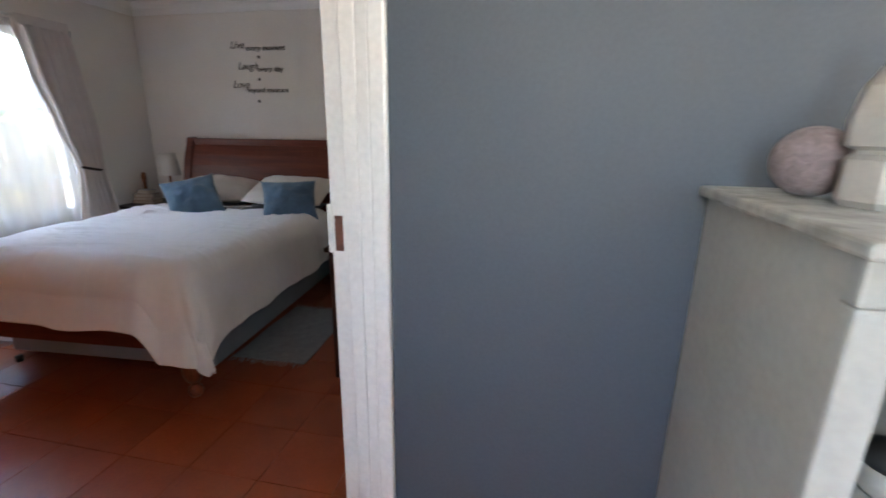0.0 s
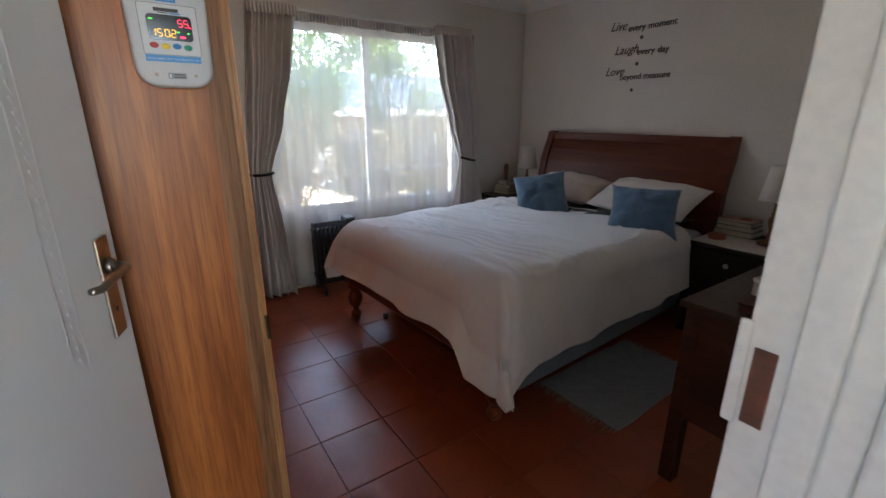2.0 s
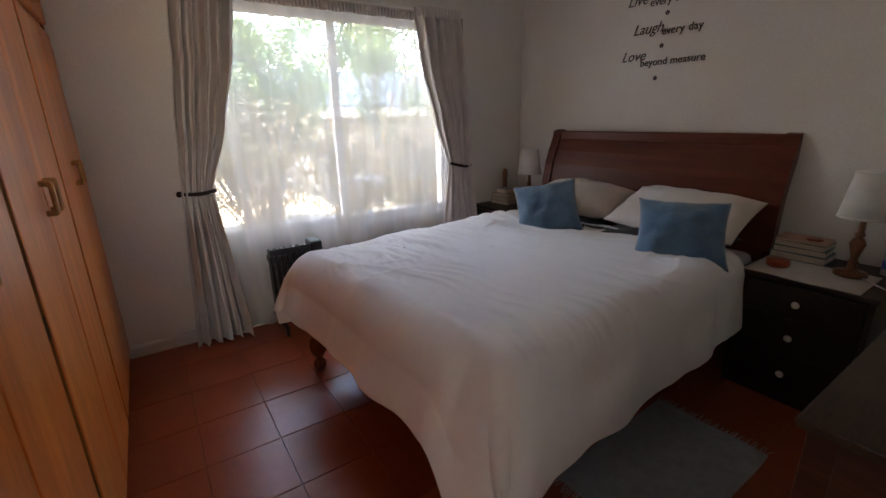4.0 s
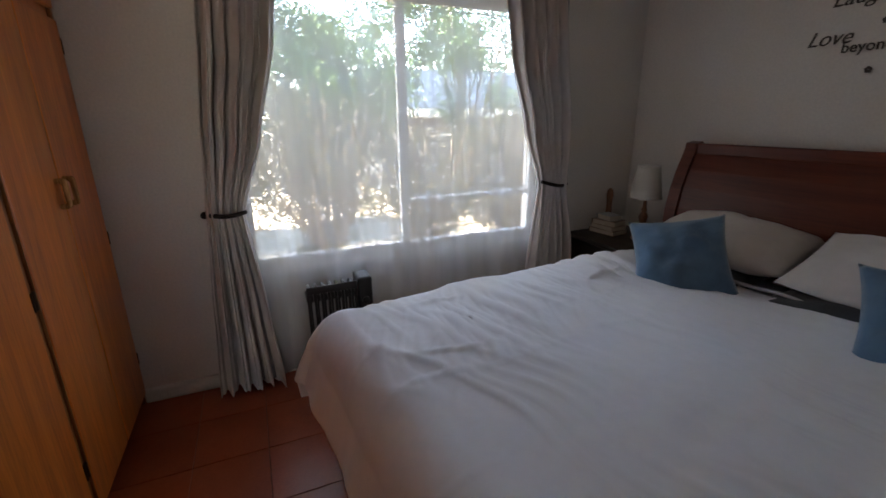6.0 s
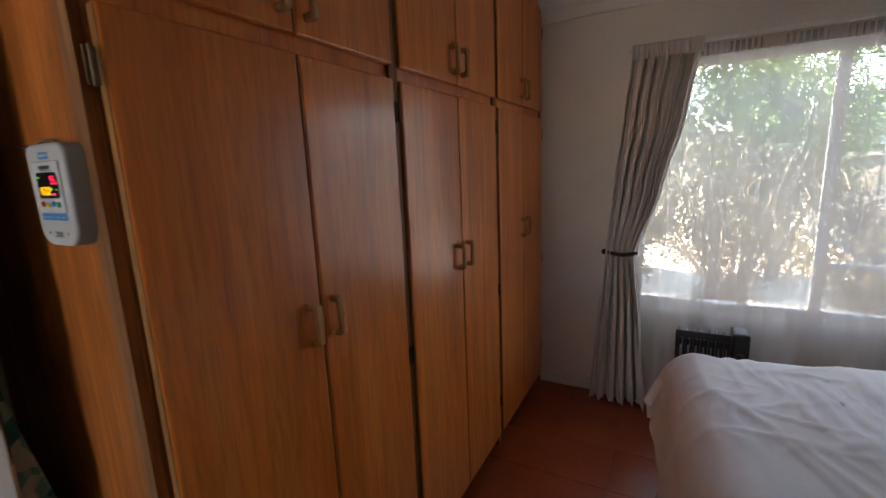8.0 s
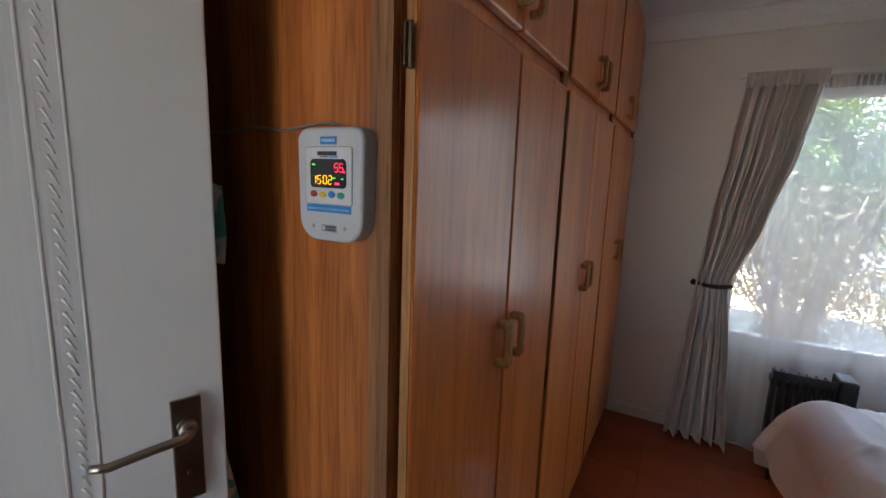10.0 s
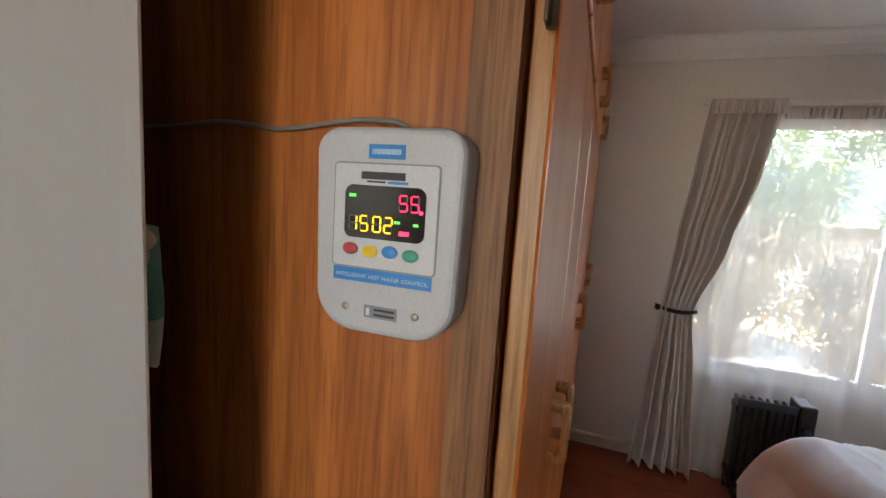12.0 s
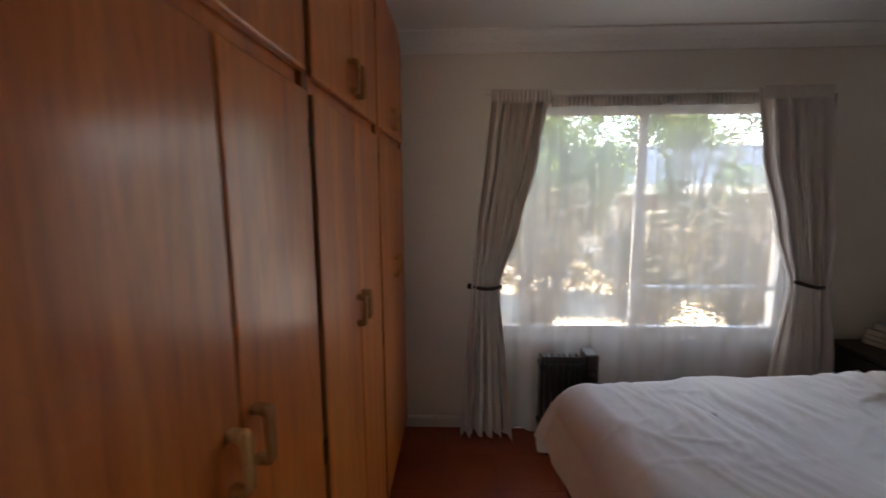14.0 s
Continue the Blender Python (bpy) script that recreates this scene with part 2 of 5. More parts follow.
M_GGLOW = glow("green_segment", (0.08, 0.8, 0.1), 0.07)
M_BRED, M_BYEL = mottled("red_button", (0.45, 0.05, 0.05), 0.05, 0.3, 20, 90, 0), mottled("yellow_button", (0.75, 0.55, 0.03), 0.05, 0.3, 20, 90, 0)
M_BBLU, M_BGRN = mottled("blue_button", (0.03, 0.25, 0.65), 0.05, 0.3, 20, 90, 0), mottled("green_button", (0.03, 0.36, 0.27), 0.05, 0.3, 20, 90, 0)
M_SHADE = cloth("cream_lampshade", (0.62, 0.58, 0.53), 0.04, 600, 12, 0.3)
M_KNOB = mottled("white_ceramic_knob", (0.6, 0.58, 0.55), 0.05, 0.15, 10, 100, 0)
M_DOILY = cloth("cream_cloth", (0.5, 0.45, 0.4), 0.06, 500, 20, 0.4)
M_PAPER = mottled("book_pages", (0.5, 0.43, 0.34), 0.08, 0.8, 30, 300, 0.3)
M_BOOKS = [mottled("book_cover_" + k, c, 0.12, 0.5, 20, 200, 0.1) for k, c in
           (("cream", (0.42, 0.36, 0.28)), ("tan", (0.24, 0.16, 0.1)), ("grey", (0.28, 0.28, 0.27)), ("green", (0.045, 0.1, 0.085)), ("teal", (0.05, 0.12, 0.13)), ("peach", (0.5, 0.28, 0.2)))]
M_TIN = mottled("orange_red_tin", (0.3, 0.065, 0.03), 0.12, 0.35, 20, 120, 0.05)
M_BOTTLE = mottled("pale_bottle_plastic", (0.42, 0.46, 0.5), 0.04, 0.25, 10, 100, 0)
M_BLUECAP = mottled("blue_cap_plastic", (0.02, 0.1, 0.42), 0.06, 0.35, 10, 100, 0)
M_TRAY = cloth("cream_fabric_basket", (0.6, 0.55, 0.48), 0.06, 400, 20, 0.5)
M_PINK = mottled("pink_rubber", (0.6, 0.16, 0.36), 0.06, 0.4, 20, 100, 0)
M_TISSUE = mottled("blue_tissue_box_card", (0.2, 0.36, 0.52), 0.25, 0.55, 25, 100, 0)
M_CABLE = mottled("grey_cable_pvc", (0.2, 0.19, 0.18), 0.06, 0.5, 20, 100, 0)
M_WCABLE = mottled("white_cable_pvc", (0.6, 0.58, 0.56), 0.04, 0.45, 20, 100, 0)
M_LETTER = mottled("dark_brown_vinyl", (0.07, 0.055, 0.045), 0.1, 0.6, 20, 100, 0)
M_SHELF = mottled("chalky_cream_paint", (0.36, 0.37, 0.34), 0.08, 0.65, 5, 60, 0.25)
# dark blue tone carries the shade of the shelf's open interior
M_SHELFIN = mottled("shaded_shelf_back", (0.03, 0.04, 0.047), 0.1, 0.7, 5, 60, 0.1)
M_WORN = mottled("worn_grey_top", (0.33, 0.33, 0.3), 0.35, 0.7, 16, 60, 0.3)
M_PINKBALL = cloth("dusty_pink_yarn", (0.24, 0.19, 0.19), 0.25, 160, 60, 0.9)
M_CERAMIC = mottled("white_glazed_ceramic", (0.42, 0.4, 0.36), 0.06, 0.3, 12, 80, 0.05)
M_FRAME = mottled("cream_window_enamel", (0.78, 0.76, 0.71), 0.05, 0.4, 8, 60, 0.1)
M_BAR = mottled("cream_burglar_bar", (0.6, 0.58, 0.54), 0.05, 0.45, 8, 60, 0.1)
M_LEAF = mottled("shrub_leaf", (0.05, 0.046, 0.024), 0.45, 0.7, 3, 40, 0, spec=0.12)
M_LEAFY = mottled("sunny_tree_leaf", (0.06, 0.105, 0.018), 0.4, 0.6, 3, 40, 0, spec=0.2)
M_TWIG = mottled("grey_brown_bark", (0.13, 0.095, 0.065), 0.25, 0.85, 12, 80, 0.6)
M_EARTH = mottled("dry_garden_soil", (0.25, 0.205, 0.15), 0.3, 0.9, 1.5, 30, 0.6, dist=0.02)
M_HOUSE = mottled("neighbour_plaster", (0.25, 0.24, 0.23), 0.06, 0.8, 2, 40, 0.3)
M_ROOF = mottled("blue_grey_roof_sheet", (0.035, 0.047, 0.07), 0.08, 0.95, 2, 40, 0.1, spec=0.0)
M_FASCIA = mottled("brown_fascia", (0.1, 0.065, 0.045), 0.12, 0.6, 3, 40, 0.1)
M_DARKGLASS = mottled("dark_window_glass", (0.03, 0.035, 0.04), 0.1, 0.1, 3, 40, 0)


def tile_material():
    m, n, l, b = mat_base("terracotta_tile_sealed", 0.3)
    mp = coords(n, l, (1, 1, 1))
    a = ramp(n, l, noise_tex(n, l, mp.outputs[0], 5, 5, 0.6), [(0.25, (0.28, 0.052, 0.017)), (0.5, (0.34, 0.068, 0.022)), (0.8, (0.39, 0.086, 0.03))])
    oi = n.new("ShaderNodeObjectInfo")
    v = ramp(n, l, oi.outputs["Random"], [(0.0, (0.92, 0.92, 0.92)), (1.0, (1.05, 1.04, 1.03))])
    f = noise_tex(n, l, mp.outputs[0], 90, 4)
    g = ramp(n, l, f, [(0.3, (0.86, 0.84, 0.82)), (0.65, (1, 1, 1))])
    l.new(mix(n, l, 1.0, mix(n, l, 1.0, a, v, "MULTIPLY"), g, "MULTIPLY"), b.inputs["Base Color"])
    rr = n.new("ShaderNodeMapRange")
    rr.inputs["To Min"].default_value, rr.inputs["To Max"].default_value = 0.24, 0.42
    l.new(noise_tex(n, l, mp.outputs[0], 9, 4), rr.inputs["Value"])
    l.new(rr.outputs[0], b.inputs["Roughness"])
    bump(n, l, b, noise_tex(n, l, mp.outputs[0], 14, 3), 0.12, 0.004)
    return m


def sheer_material():
    m = bpy.data.materials.new("white_voile_net")
    m.use_nodes = True
    n, l = m.node_tree.nodes, m.node_tree.links
    out = n["Material Output"]
    n.remove(n["Principled BSDF"])
    tr, df, tl = n.new("ShaderNodeBsdfTransparent"), n.new("ShaderNodeBsdfDiffuse"), n.new("ShaderNodeBsdfTranslucent")
    for s in (df, tl):
        s.inputs["Color"].default_value = (0.93, 0.93, 0.95, 1)
    tc = n.new("ShaderNodeTexCoord")
    mp = n.new("ShaderNodeMapping")
    mp.inputs["Scale"].default_value = (1, 9, 0.4)
    l.new(tc.outputs["Object"], mp.inputs["Vector"])
    f = noise_tex(n, l, mp.outputs[0], 1.0, 3)
    rr = n.new("ShaderNodeMapRange")
    rr.inputs["From Min"].default_value, rr.inputs["From Max"].default_value = 0.3, 0.7
    rr.inputs["To Min"].default_value, rr.inputs["To Max"].default_value = 0.27, 0.32
    l.new(f, rr.inputs["Value"])
    cl, body = n.new("ShaderNodeMixShader"), n.new("ShaderNodeMixShader")
    cl.inputs["Fac"].default_value = 0.72
    l.new(df.outputs[0], cl.inputs[1])
    l.new(tl.outputs[0], cl.inputs[2])
    l.new(rr.outputs[0], body.inputs["Fac"])
    l.new(tr.outputs[0], body.inputs[1])
    l.new(cl.outputs[0], body.inputs[2])
    l.new(body.outputs[0], out.inputs["Surface"])
    return m


def pane_material():
    m = bpy.data.materials.new("clear_window_glass")
    m.use_nodes = True
    n, l = m.node_tree.nodes, m.node_tree.links
    n.remove(n["Principled BSDF"])
    tr, gl, mx, fr = n.new("ShaderNodeBsdfTransparent"), n.new("ShaderNodeBsdfGlossy"), n.new("ShaderNodeMixShader"), n.new("ShaderNodeFresnel")
    gl.inputs["Roughness"].default_value = 0.02
    tr.inputs["Color"].default_value = (0.95, 0.97, 0.96, 1)
    l.new(fr.outputs[0], mx.inputs["Fac"])
    l.new(tr.outputs[0], mx.inputs[1])
    l.new(gl.outputs[0], mx.inputs[2])
    l.new(mx.outputs[0], n["Material Output"].inputs["Surface"])
    return m


def door_paint():
    """White hardboard skin pressed with an upright wood grain."""
    m, n, l, b = mat_base("pressed_grain_white_paint", 0.42)
    mp = coords(n, l, (1, 1, 1), False)
    c = ramp(n, l, noise_tex(n, l, mp.outputs[0], 2.5, 4), [(0.3, (0.86, 0.895, 0.92)), (0.7, (0.89, 0.925, 0.95))])
    l.new(c, b.inputs["Base Color"])
    mp2 = coords(n, l, (95, 95, 2.2), False)
    bump(n, l, b, noise_tex(n, l, mp2.outputs[0], 1.0, 3, 0.5, 0.8), 0.3, 0.001)
    return m


def printed_towel():
    """Teal towelling printed with irregular pale and dark leaf-sized patches."""
    m, n, l, b = mat_base("teal_print_towel", 0.95, 0, 0.15)
    mp = coords(n, l, (1, 1, 1), False)
    vo = n.new("ShaderNodeTexVoronoi")
    vo.inputs["Scale"].default_value = 26.0
    wob = n.new("ShaderNodeVectorMath")
    wob.operation = "ADD"
    ns = n.new("ShaderNodeTexNoise")
    ns.inputs["Scale"].default_value = 18.0
    half = n.new("ShaderNodeVectorMath")
    half.operation, half.inputs[3].default_value = "SCALE", 0.05
    l.new(mp.outputs[0], ns.inputs["Vector"])
    l.new(ns.outputs["Color"], half.inputs[0])
    l.new(mp.outputs[0], wob.inputs[0])
    l.new(half.outputs[0], wob.inputs[1])
    l.new(wob.outputs[0], vo.inputs["Vector"])
    sp = n.new("ShaderNodeSeparateColor")
    l.new(vo.outputs["Color"], sp.inputs[0])
    c = ramp(n, l, sp.outputs[0], [(0.0, (0.03, 0.16, 0.17)), (0.3, (0.07, 0.34, 0.35)), (0.55, (0.16, 0.5, 0.49)), (0.75, (0.5, 0.66, 0.63)), (1.0, (0.7, 0.74, 0.7))])
    l.new(c, b.inputs["Base Color"])
    bump(n, l, b, noise_tex(n, l, mp.outputs[0], 420, 2), 0.7, 0.004)
    b.inputs["Sheen Weight"].default_value = 0.3
    return m


M_TILE, M_SHEER, M_PANE, M_DOOR = tile_material(), sheer_material(), pane_material(), door_paint()
M_TOWEL = printed_towel()

# ---- building helpers ----
def box(bm, x0, x1, y0, y1, z0, z1, bevel=0.0, seg=2):
    vs = [bm.verts.new((x, y, z)) for z in (z0, z1) for y in (y0, y1) for x in (x0, x1)]
    fs = [bm.faces.new([vs[i] for i in f]) for f in ((0, 2, 3, 1), (4, 5, 7, 6), (0, 1, 5, 4), (1, 3, 7, 5), (3, 2, 6, 7), (2, 0, 4, 6))]
    if bevel:
        es = list({e for f in fs for e in f.edges})
        bmesh.ops.bevel(bm, geom=es, offset=bevel, segments=seg, profile=0.5, affect="EDGES")
    return bm


def boxed(*a, **k):
    return box(bmesh.new(), *a, **k)


def lathe(profile, seg=24, bm=None, at=(0, 0, 0)):
    """Turns (radius, z) pairs about the upright axis."""
    bm = bm or bmesh.new()
    rings = []
    for r, z in profile:
        rings.append([bm.verts.new((at[0] + r * math.cos(2 * math.pi * i / seg), at[1] + r * math.sin(2 * math.pi * i / seg), at[2] + z)) for i in range(seg)])
    for a, b in zip(rings, rings[1:]):
        for i in range(seg):
            j = (i + 1) % seg
            bm.faces.new((a[i], a[j], b[j], b[i]))
    bm.faces.new(list(reversed(rings[0])))
    bm.faces.new(rings[-1])
    return bm


def tube(points, r, seg=8, bm=None, taper=None):
    """A round bar along a run of points."""
    bm = bm or bmesh.new()
    pts = [Vector(p) for p in points]
    rings = []
    for i, p in enumerate(pts):
        d = (pts[min(i + 1, len(pts) - 1)] - pts[max(i - 1, 0)]).normalized()
        u = d.orthogonal().normalized() if not rings else (u - d * u.dot(d)).normalized()
        w = d.cross(u)
        rad = r if taper is None else r + (taper - r) * i / (len(pts) - 1)
        rings.append([bm.verts.new(p + rad * (math.cos(2 * math.pi * k / seg) * u + math.sin(2 * math.pi * k / seg) * w)) for k in range(seg)])
    for a, b in zip(rings, rings[1:]):
        for k in range(seg):
            j = (k + 1) % seg
            bm.faces.new((a[k], a[j], b[j], b[k]))
    bm.faces.new(list(reversed(rings[0])))
    bm.faces.new(rings[-1])
    return bm


def sheet(fn, nu, nv, thick=0.0, bm=None):
    """A cloth through fn(u, v), u and v from 0 to 1, doubled to a thickness."""
    bm = bm or bmesh.new()
    g = [[bm.verts.new(fn(i / nu, j / nv)) for j in range(nv + 1)] for i in range(nu + 1)]
    faces = [bm.faces.new((g[i][j], g[i + 1][j], g[i + 1][j + 1], g[i][j + 1])) for i in range(nu) for j in range(nv)]
    if thick:
        bm.normal_update()
        k = [[bm.verts.new(v.co - v.normal * thick) for v in row] for row in g]
        for i in range(nu):
            for j in range(nv):
                bm.faces.new((k[i][j], k[i][j + 1], k[i + 1][j + 1], k[i + 1][j]))
        for i in range(nu):
            bm.faces.new((g[i + 1][0], g[i][0], k[i][0], k[i + 1][0]))
            bm.faces.new((g[i][nv], g[i + 1][nv], k[i + 1][nv], k[i][nv]))
        for j in range(nv):
            bm.faces.new((g[0][j], g[0][j + 1], k[0][j + 1], k[0][j]))
            bm.faces.new((g[nu][j + 1], g[nu][j], k[nu][j], k[nu][j + 1]))
    return bm


def extrude_outline(pts, depth, axis="y", bm=None):
    """A flat outline (a, z) given a depth along one axis."""
    bm = bm or bmesh.new()
    put = (lambda a, z, d: (a, d, z)) if axis == "y" else (lambda a, z, d: (d, a, z))
    f = [bm.verts.new(put(a, z, 0)) for a, z in pts]
    k = [bm.verts.new(put(a, z, depth)) for a, z in pts]
    n = len(pts)
    bm.faces.new(f)
    bm.faces.new(list(reversed(k)))
    for i in range(n):
        j = (i + 1) % n
        bm.faces.new((f[j], f[i], k[i], k[j]))
    bmesh.ops.recalc_face_normals(bm, faces=bm.faces[:])
    return bm


def to_mesh(name, bm, material, smooth=False):
    bmesh.ops.recalc_face_normals(bm, faces=bm.faces[:])
    me = bpy.data.meshes.new(name)
    bm.to_mesh(me)
    bm.free()
    me.materials.append(material)
    if smooth:
        me.polygons.foreach_set("use_smooth", [True] * len(me.polygons))
    return me


def part(name, bm, material, parent, label="", smooth=False, at=None):
    ob = new(name, to_mesh(name, bm, material, smooth))
    ob.parent = parent
    if at is not None:
        ob.matrix_basis = at
    return tagged(ob, label)


def thing(name, m, label, category, group=""):
    ob = new(name)
    ob.empty_display_size = 0.1
    ob.matrix_basis = m
    return tagged(ob, label, category, group)


def solid(name, bm, material, label, category, smooth=False, at=None, kind="", group=""):
    ob = new(name, to_mesh(name, bm, material, smooth))
    if at is not None:
        ob.matrix_basis = at
    return tagged(ob, label, category, group, kind)


def structure(name, bm, material, label, category, parent=None):
    ob = new(name, to_mesh(name, bm, material))
    ob.parent = parent
    return tagged(ob, label, category, kind="structure")


def lettering(name, text, size, material, parent, at, shear=0.0, depth=0.001, align="LEFT", thick=0.0):
    cu = bpy.data.curves.new(name, "FONT")
    cu.body, cu.size, cu.shear, cu.extrude, cu.align_x, cu.offset = text, size, shear, depth, align, thick
    tmp = new("text_tmp", cu)
    bpy.context.view_layer.update()
    me = bpy.data.meshes.new_from_object(tmp.evaluated_get(bpy.context.evaluated_depsgraph_get()))
    bpy.data.objects.remove(tmp)
    me.materials.clear()
    me.materials.append(material)
    ob = new(name, me)
    ob.parent, ob.matrix_basis = parent, at
    return ob

# ---- plan ----
WX, NY, EX, SY = -3.60, 4.02, -0.264, 0.20     # bedroom walls: window, headboard, door side, behind wardrobe
HX, HY, HS, HE = -0.105, 1.166, -1.15, 3.4     # hall: doorway face, blue wall, far side, end
CEIL = 2.46
WIN = (1.42, 3.24, 0.615, 2.05)               # window opening y0 y1 z0 z1
DOOR_Y0, DOOR_H = 0.312, 2.05

def walls():
    b = bmesh.new()
    y0, y1, z0, z1 = WIN
    box(b, WX - 0.22, WX, SY - 0.2, y0, 0, CEIL)
    box(b, WX - 0.22, WX, y1, NY + 0.2, 0, CEIL)
    box(b, WX - 0.22, WX, y0, y1, 0, z0)
    box(b, WX - 0.22, WX, y0, y1, z1, CEIL)
    structure("wall_west", b, M_WALL, "warm grey plaster wall with the bedroom window", "wall")
    structure("wall_north", boxed(WX, EX, NY, NY + 0.2, 0, CEIL), M_WALL, "warm grey plaster wall behind the headboard", "wall")
    structure("wall_east", boxed(EX, HX, HY + 0.037, NY + 0.2, 0, CEIL), M_WALL, "warm grey plaster wall beside the desk", "wall")
    structure("wall_south", boxed(WX, HX, SY - 0.2, SY, 0, CEIL), M_WALL, "plaster wall behind the wardrobe", "wall")
    b = boxed(EX, HX, SY, DOOR_Y0 - 0.03, 0, CEIL)
    box(b, EX, HX, DOOR_Y0 - 0.03, HY + 0.036, DOOR_H + 0.06, CEIL)
    structure("wall_doorway", b, M_WALL, "plaster wall round the bedroom doorway", "wall")
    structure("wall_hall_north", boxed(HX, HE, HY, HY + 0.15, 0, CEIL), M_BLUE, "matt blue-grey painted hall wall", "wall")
    # out-of-view hall walls: openings added for the lamps, pale paint to bounce light
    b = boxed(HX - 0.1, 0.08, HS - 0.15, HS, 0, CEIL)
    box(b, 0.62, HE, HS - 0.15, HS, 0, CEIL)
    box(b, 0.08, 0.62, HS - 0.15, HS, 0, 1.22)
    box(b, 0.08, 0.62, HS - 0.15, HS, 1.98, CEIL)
    structure("wall_hall_south", b, M_WALL, "unseen pale hall wall with an opening added for light", "wall")
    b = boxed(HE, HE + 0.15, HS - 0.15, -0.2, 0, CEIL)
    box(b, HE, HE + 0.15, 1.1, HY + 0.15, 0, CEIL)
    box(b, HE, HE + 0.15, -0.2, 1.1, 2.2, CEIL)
    structure("wall_hall_east", b, M_WALL, "unseen pale wall at the hall's end, opening added for light", "wall")
    structure("wall_hall_west", boxed(HX - 0.1, HX, HS, SY - 0.2, 0, CEIL), M_WALL, "pale hall wall beside the doorway", "wall")
    # overhang out of view, added so that direct sun misses the net curtain
    structure("eaves", boxed(WX - 0.80, WX - 0.22, SY - 0.6, NY + 0.6, CEIL + 0.0, CEIL + 0.1), M_HOUSE, "unseen overhang added to keep sun off the bedroom window", "eaves")
    # another unseen sun blocker, added over the hall opening
    structure("eaves_south", boxed(HX - 0.4, HE + 0.4, HS - 0.9, HS - 0.15, CEIL, CEIL + 0.1), M_HOUSE, "unseen overhang added to keep sun out of the hall opening", "eaves")
    structure("ceiling", boxed(WX - 0.22, HE + 0.15, HS - 0.15, NY + 0.2, CEIL, CEIL + 0.12), M_CEIL, "flat white painted ceiling", "ceiling")

def cornice_run(length):
    """Coved plaster cornice along local x, wall at local y = 0."""
    pts = [(0.0, -0.105), (0.012, -0.105), (0.016, -0.09), (0.03, -0.055), (0.055, -0.03), (0.09, -0.016), (0.105, -0.012), (0.105, 0.0), (0.0, 0.0)]
    return extrude_outline(pts, length, "x")

def cornices():
    for nm, m, ln in (("cornice_west", pose(WX, NY, CEIL, 0, 0, -90), NY - 0.83), ("cornice_north", pose(EX, NY, CEIL, 0, 0, 180), EX - WX),
                      ("cornice_east", pose(EX, HY + 0.04, CEIL, 0, 0, 90), NY - HY - 0.04)):
        ob = structure(nm, cornice_run(ln), M_CEIL, "white coved plaster cornice under the ceiling", "cornice")
        ob.matrix_basis = m

def skirting_run(length):
    return extrude_outline([(0, 0), (0.016, 0), (0.016, 0.06), (0.011, 0.072), (0.004, 0.076), (0, 0.076)], length, "x")

def skirtings():
    for nm, m, ln in (("skirting_west", pose(WX, NY, 0, 0, 0, -90), NY - 0.83), ("skirting_north", pose(EX, NY, 0, 0, 0, 180), EX - WX),
                      ("skirting_east", pose(EX, HY + 0.05, 0, 0, 0, 90), NY - HY - 0.05)):
        ob = structure(nm, skirting_run(ln), M_SKIRT, "white painted skirting board", "skirting")
        ob.matrix_basis = m

def floor():
    fl = structure("floor", boxed(WX - 0.2, HE, HS, NY, -0.12, -0.005), M_GROUT, "dark red-brown sealed terracotta tile floor", "floor")
    return fl

TILE, TILEY, TX, TY = 0.318, 0.302, -1.712, 1.397
def floor_tiles(fl):
    me = to_mesh("tile", boxed(-TILE / 2 + 0.001, TILE / 2 - 0.001, -TILEY / 2 + 0.001, TILEY / 2 - 0.001, -0.006, 0.0, 0.0018, 1), M_TILE)
    rng = random.Random(4)
    i0, j0 = math.floor((WX - TX) / TILE), math.floor((HS - TY) / TILEY)
    for i in range(i0, 13):
        for j in range(j0, 10):
            x, y = TX + (i + 0.5) * TILE, TY + (j + 0.5) * TILEY
            inside = (WX - 0.15 < x < EX + 0.15 and SY < y < NY) or (EX < x < HE - 0.1 and HS < y < HY)
            if not inside:
                continue
            ob = new("tile", me)
            ob.parent = fl
            ob.matrix_basis = pose(x, y, rng.uniform(-0.0005, 0.0002), rng.uniform(-0.05, 0.05), rng.uniform(-0.05, 0.05), 180 * rng.randrange(2))

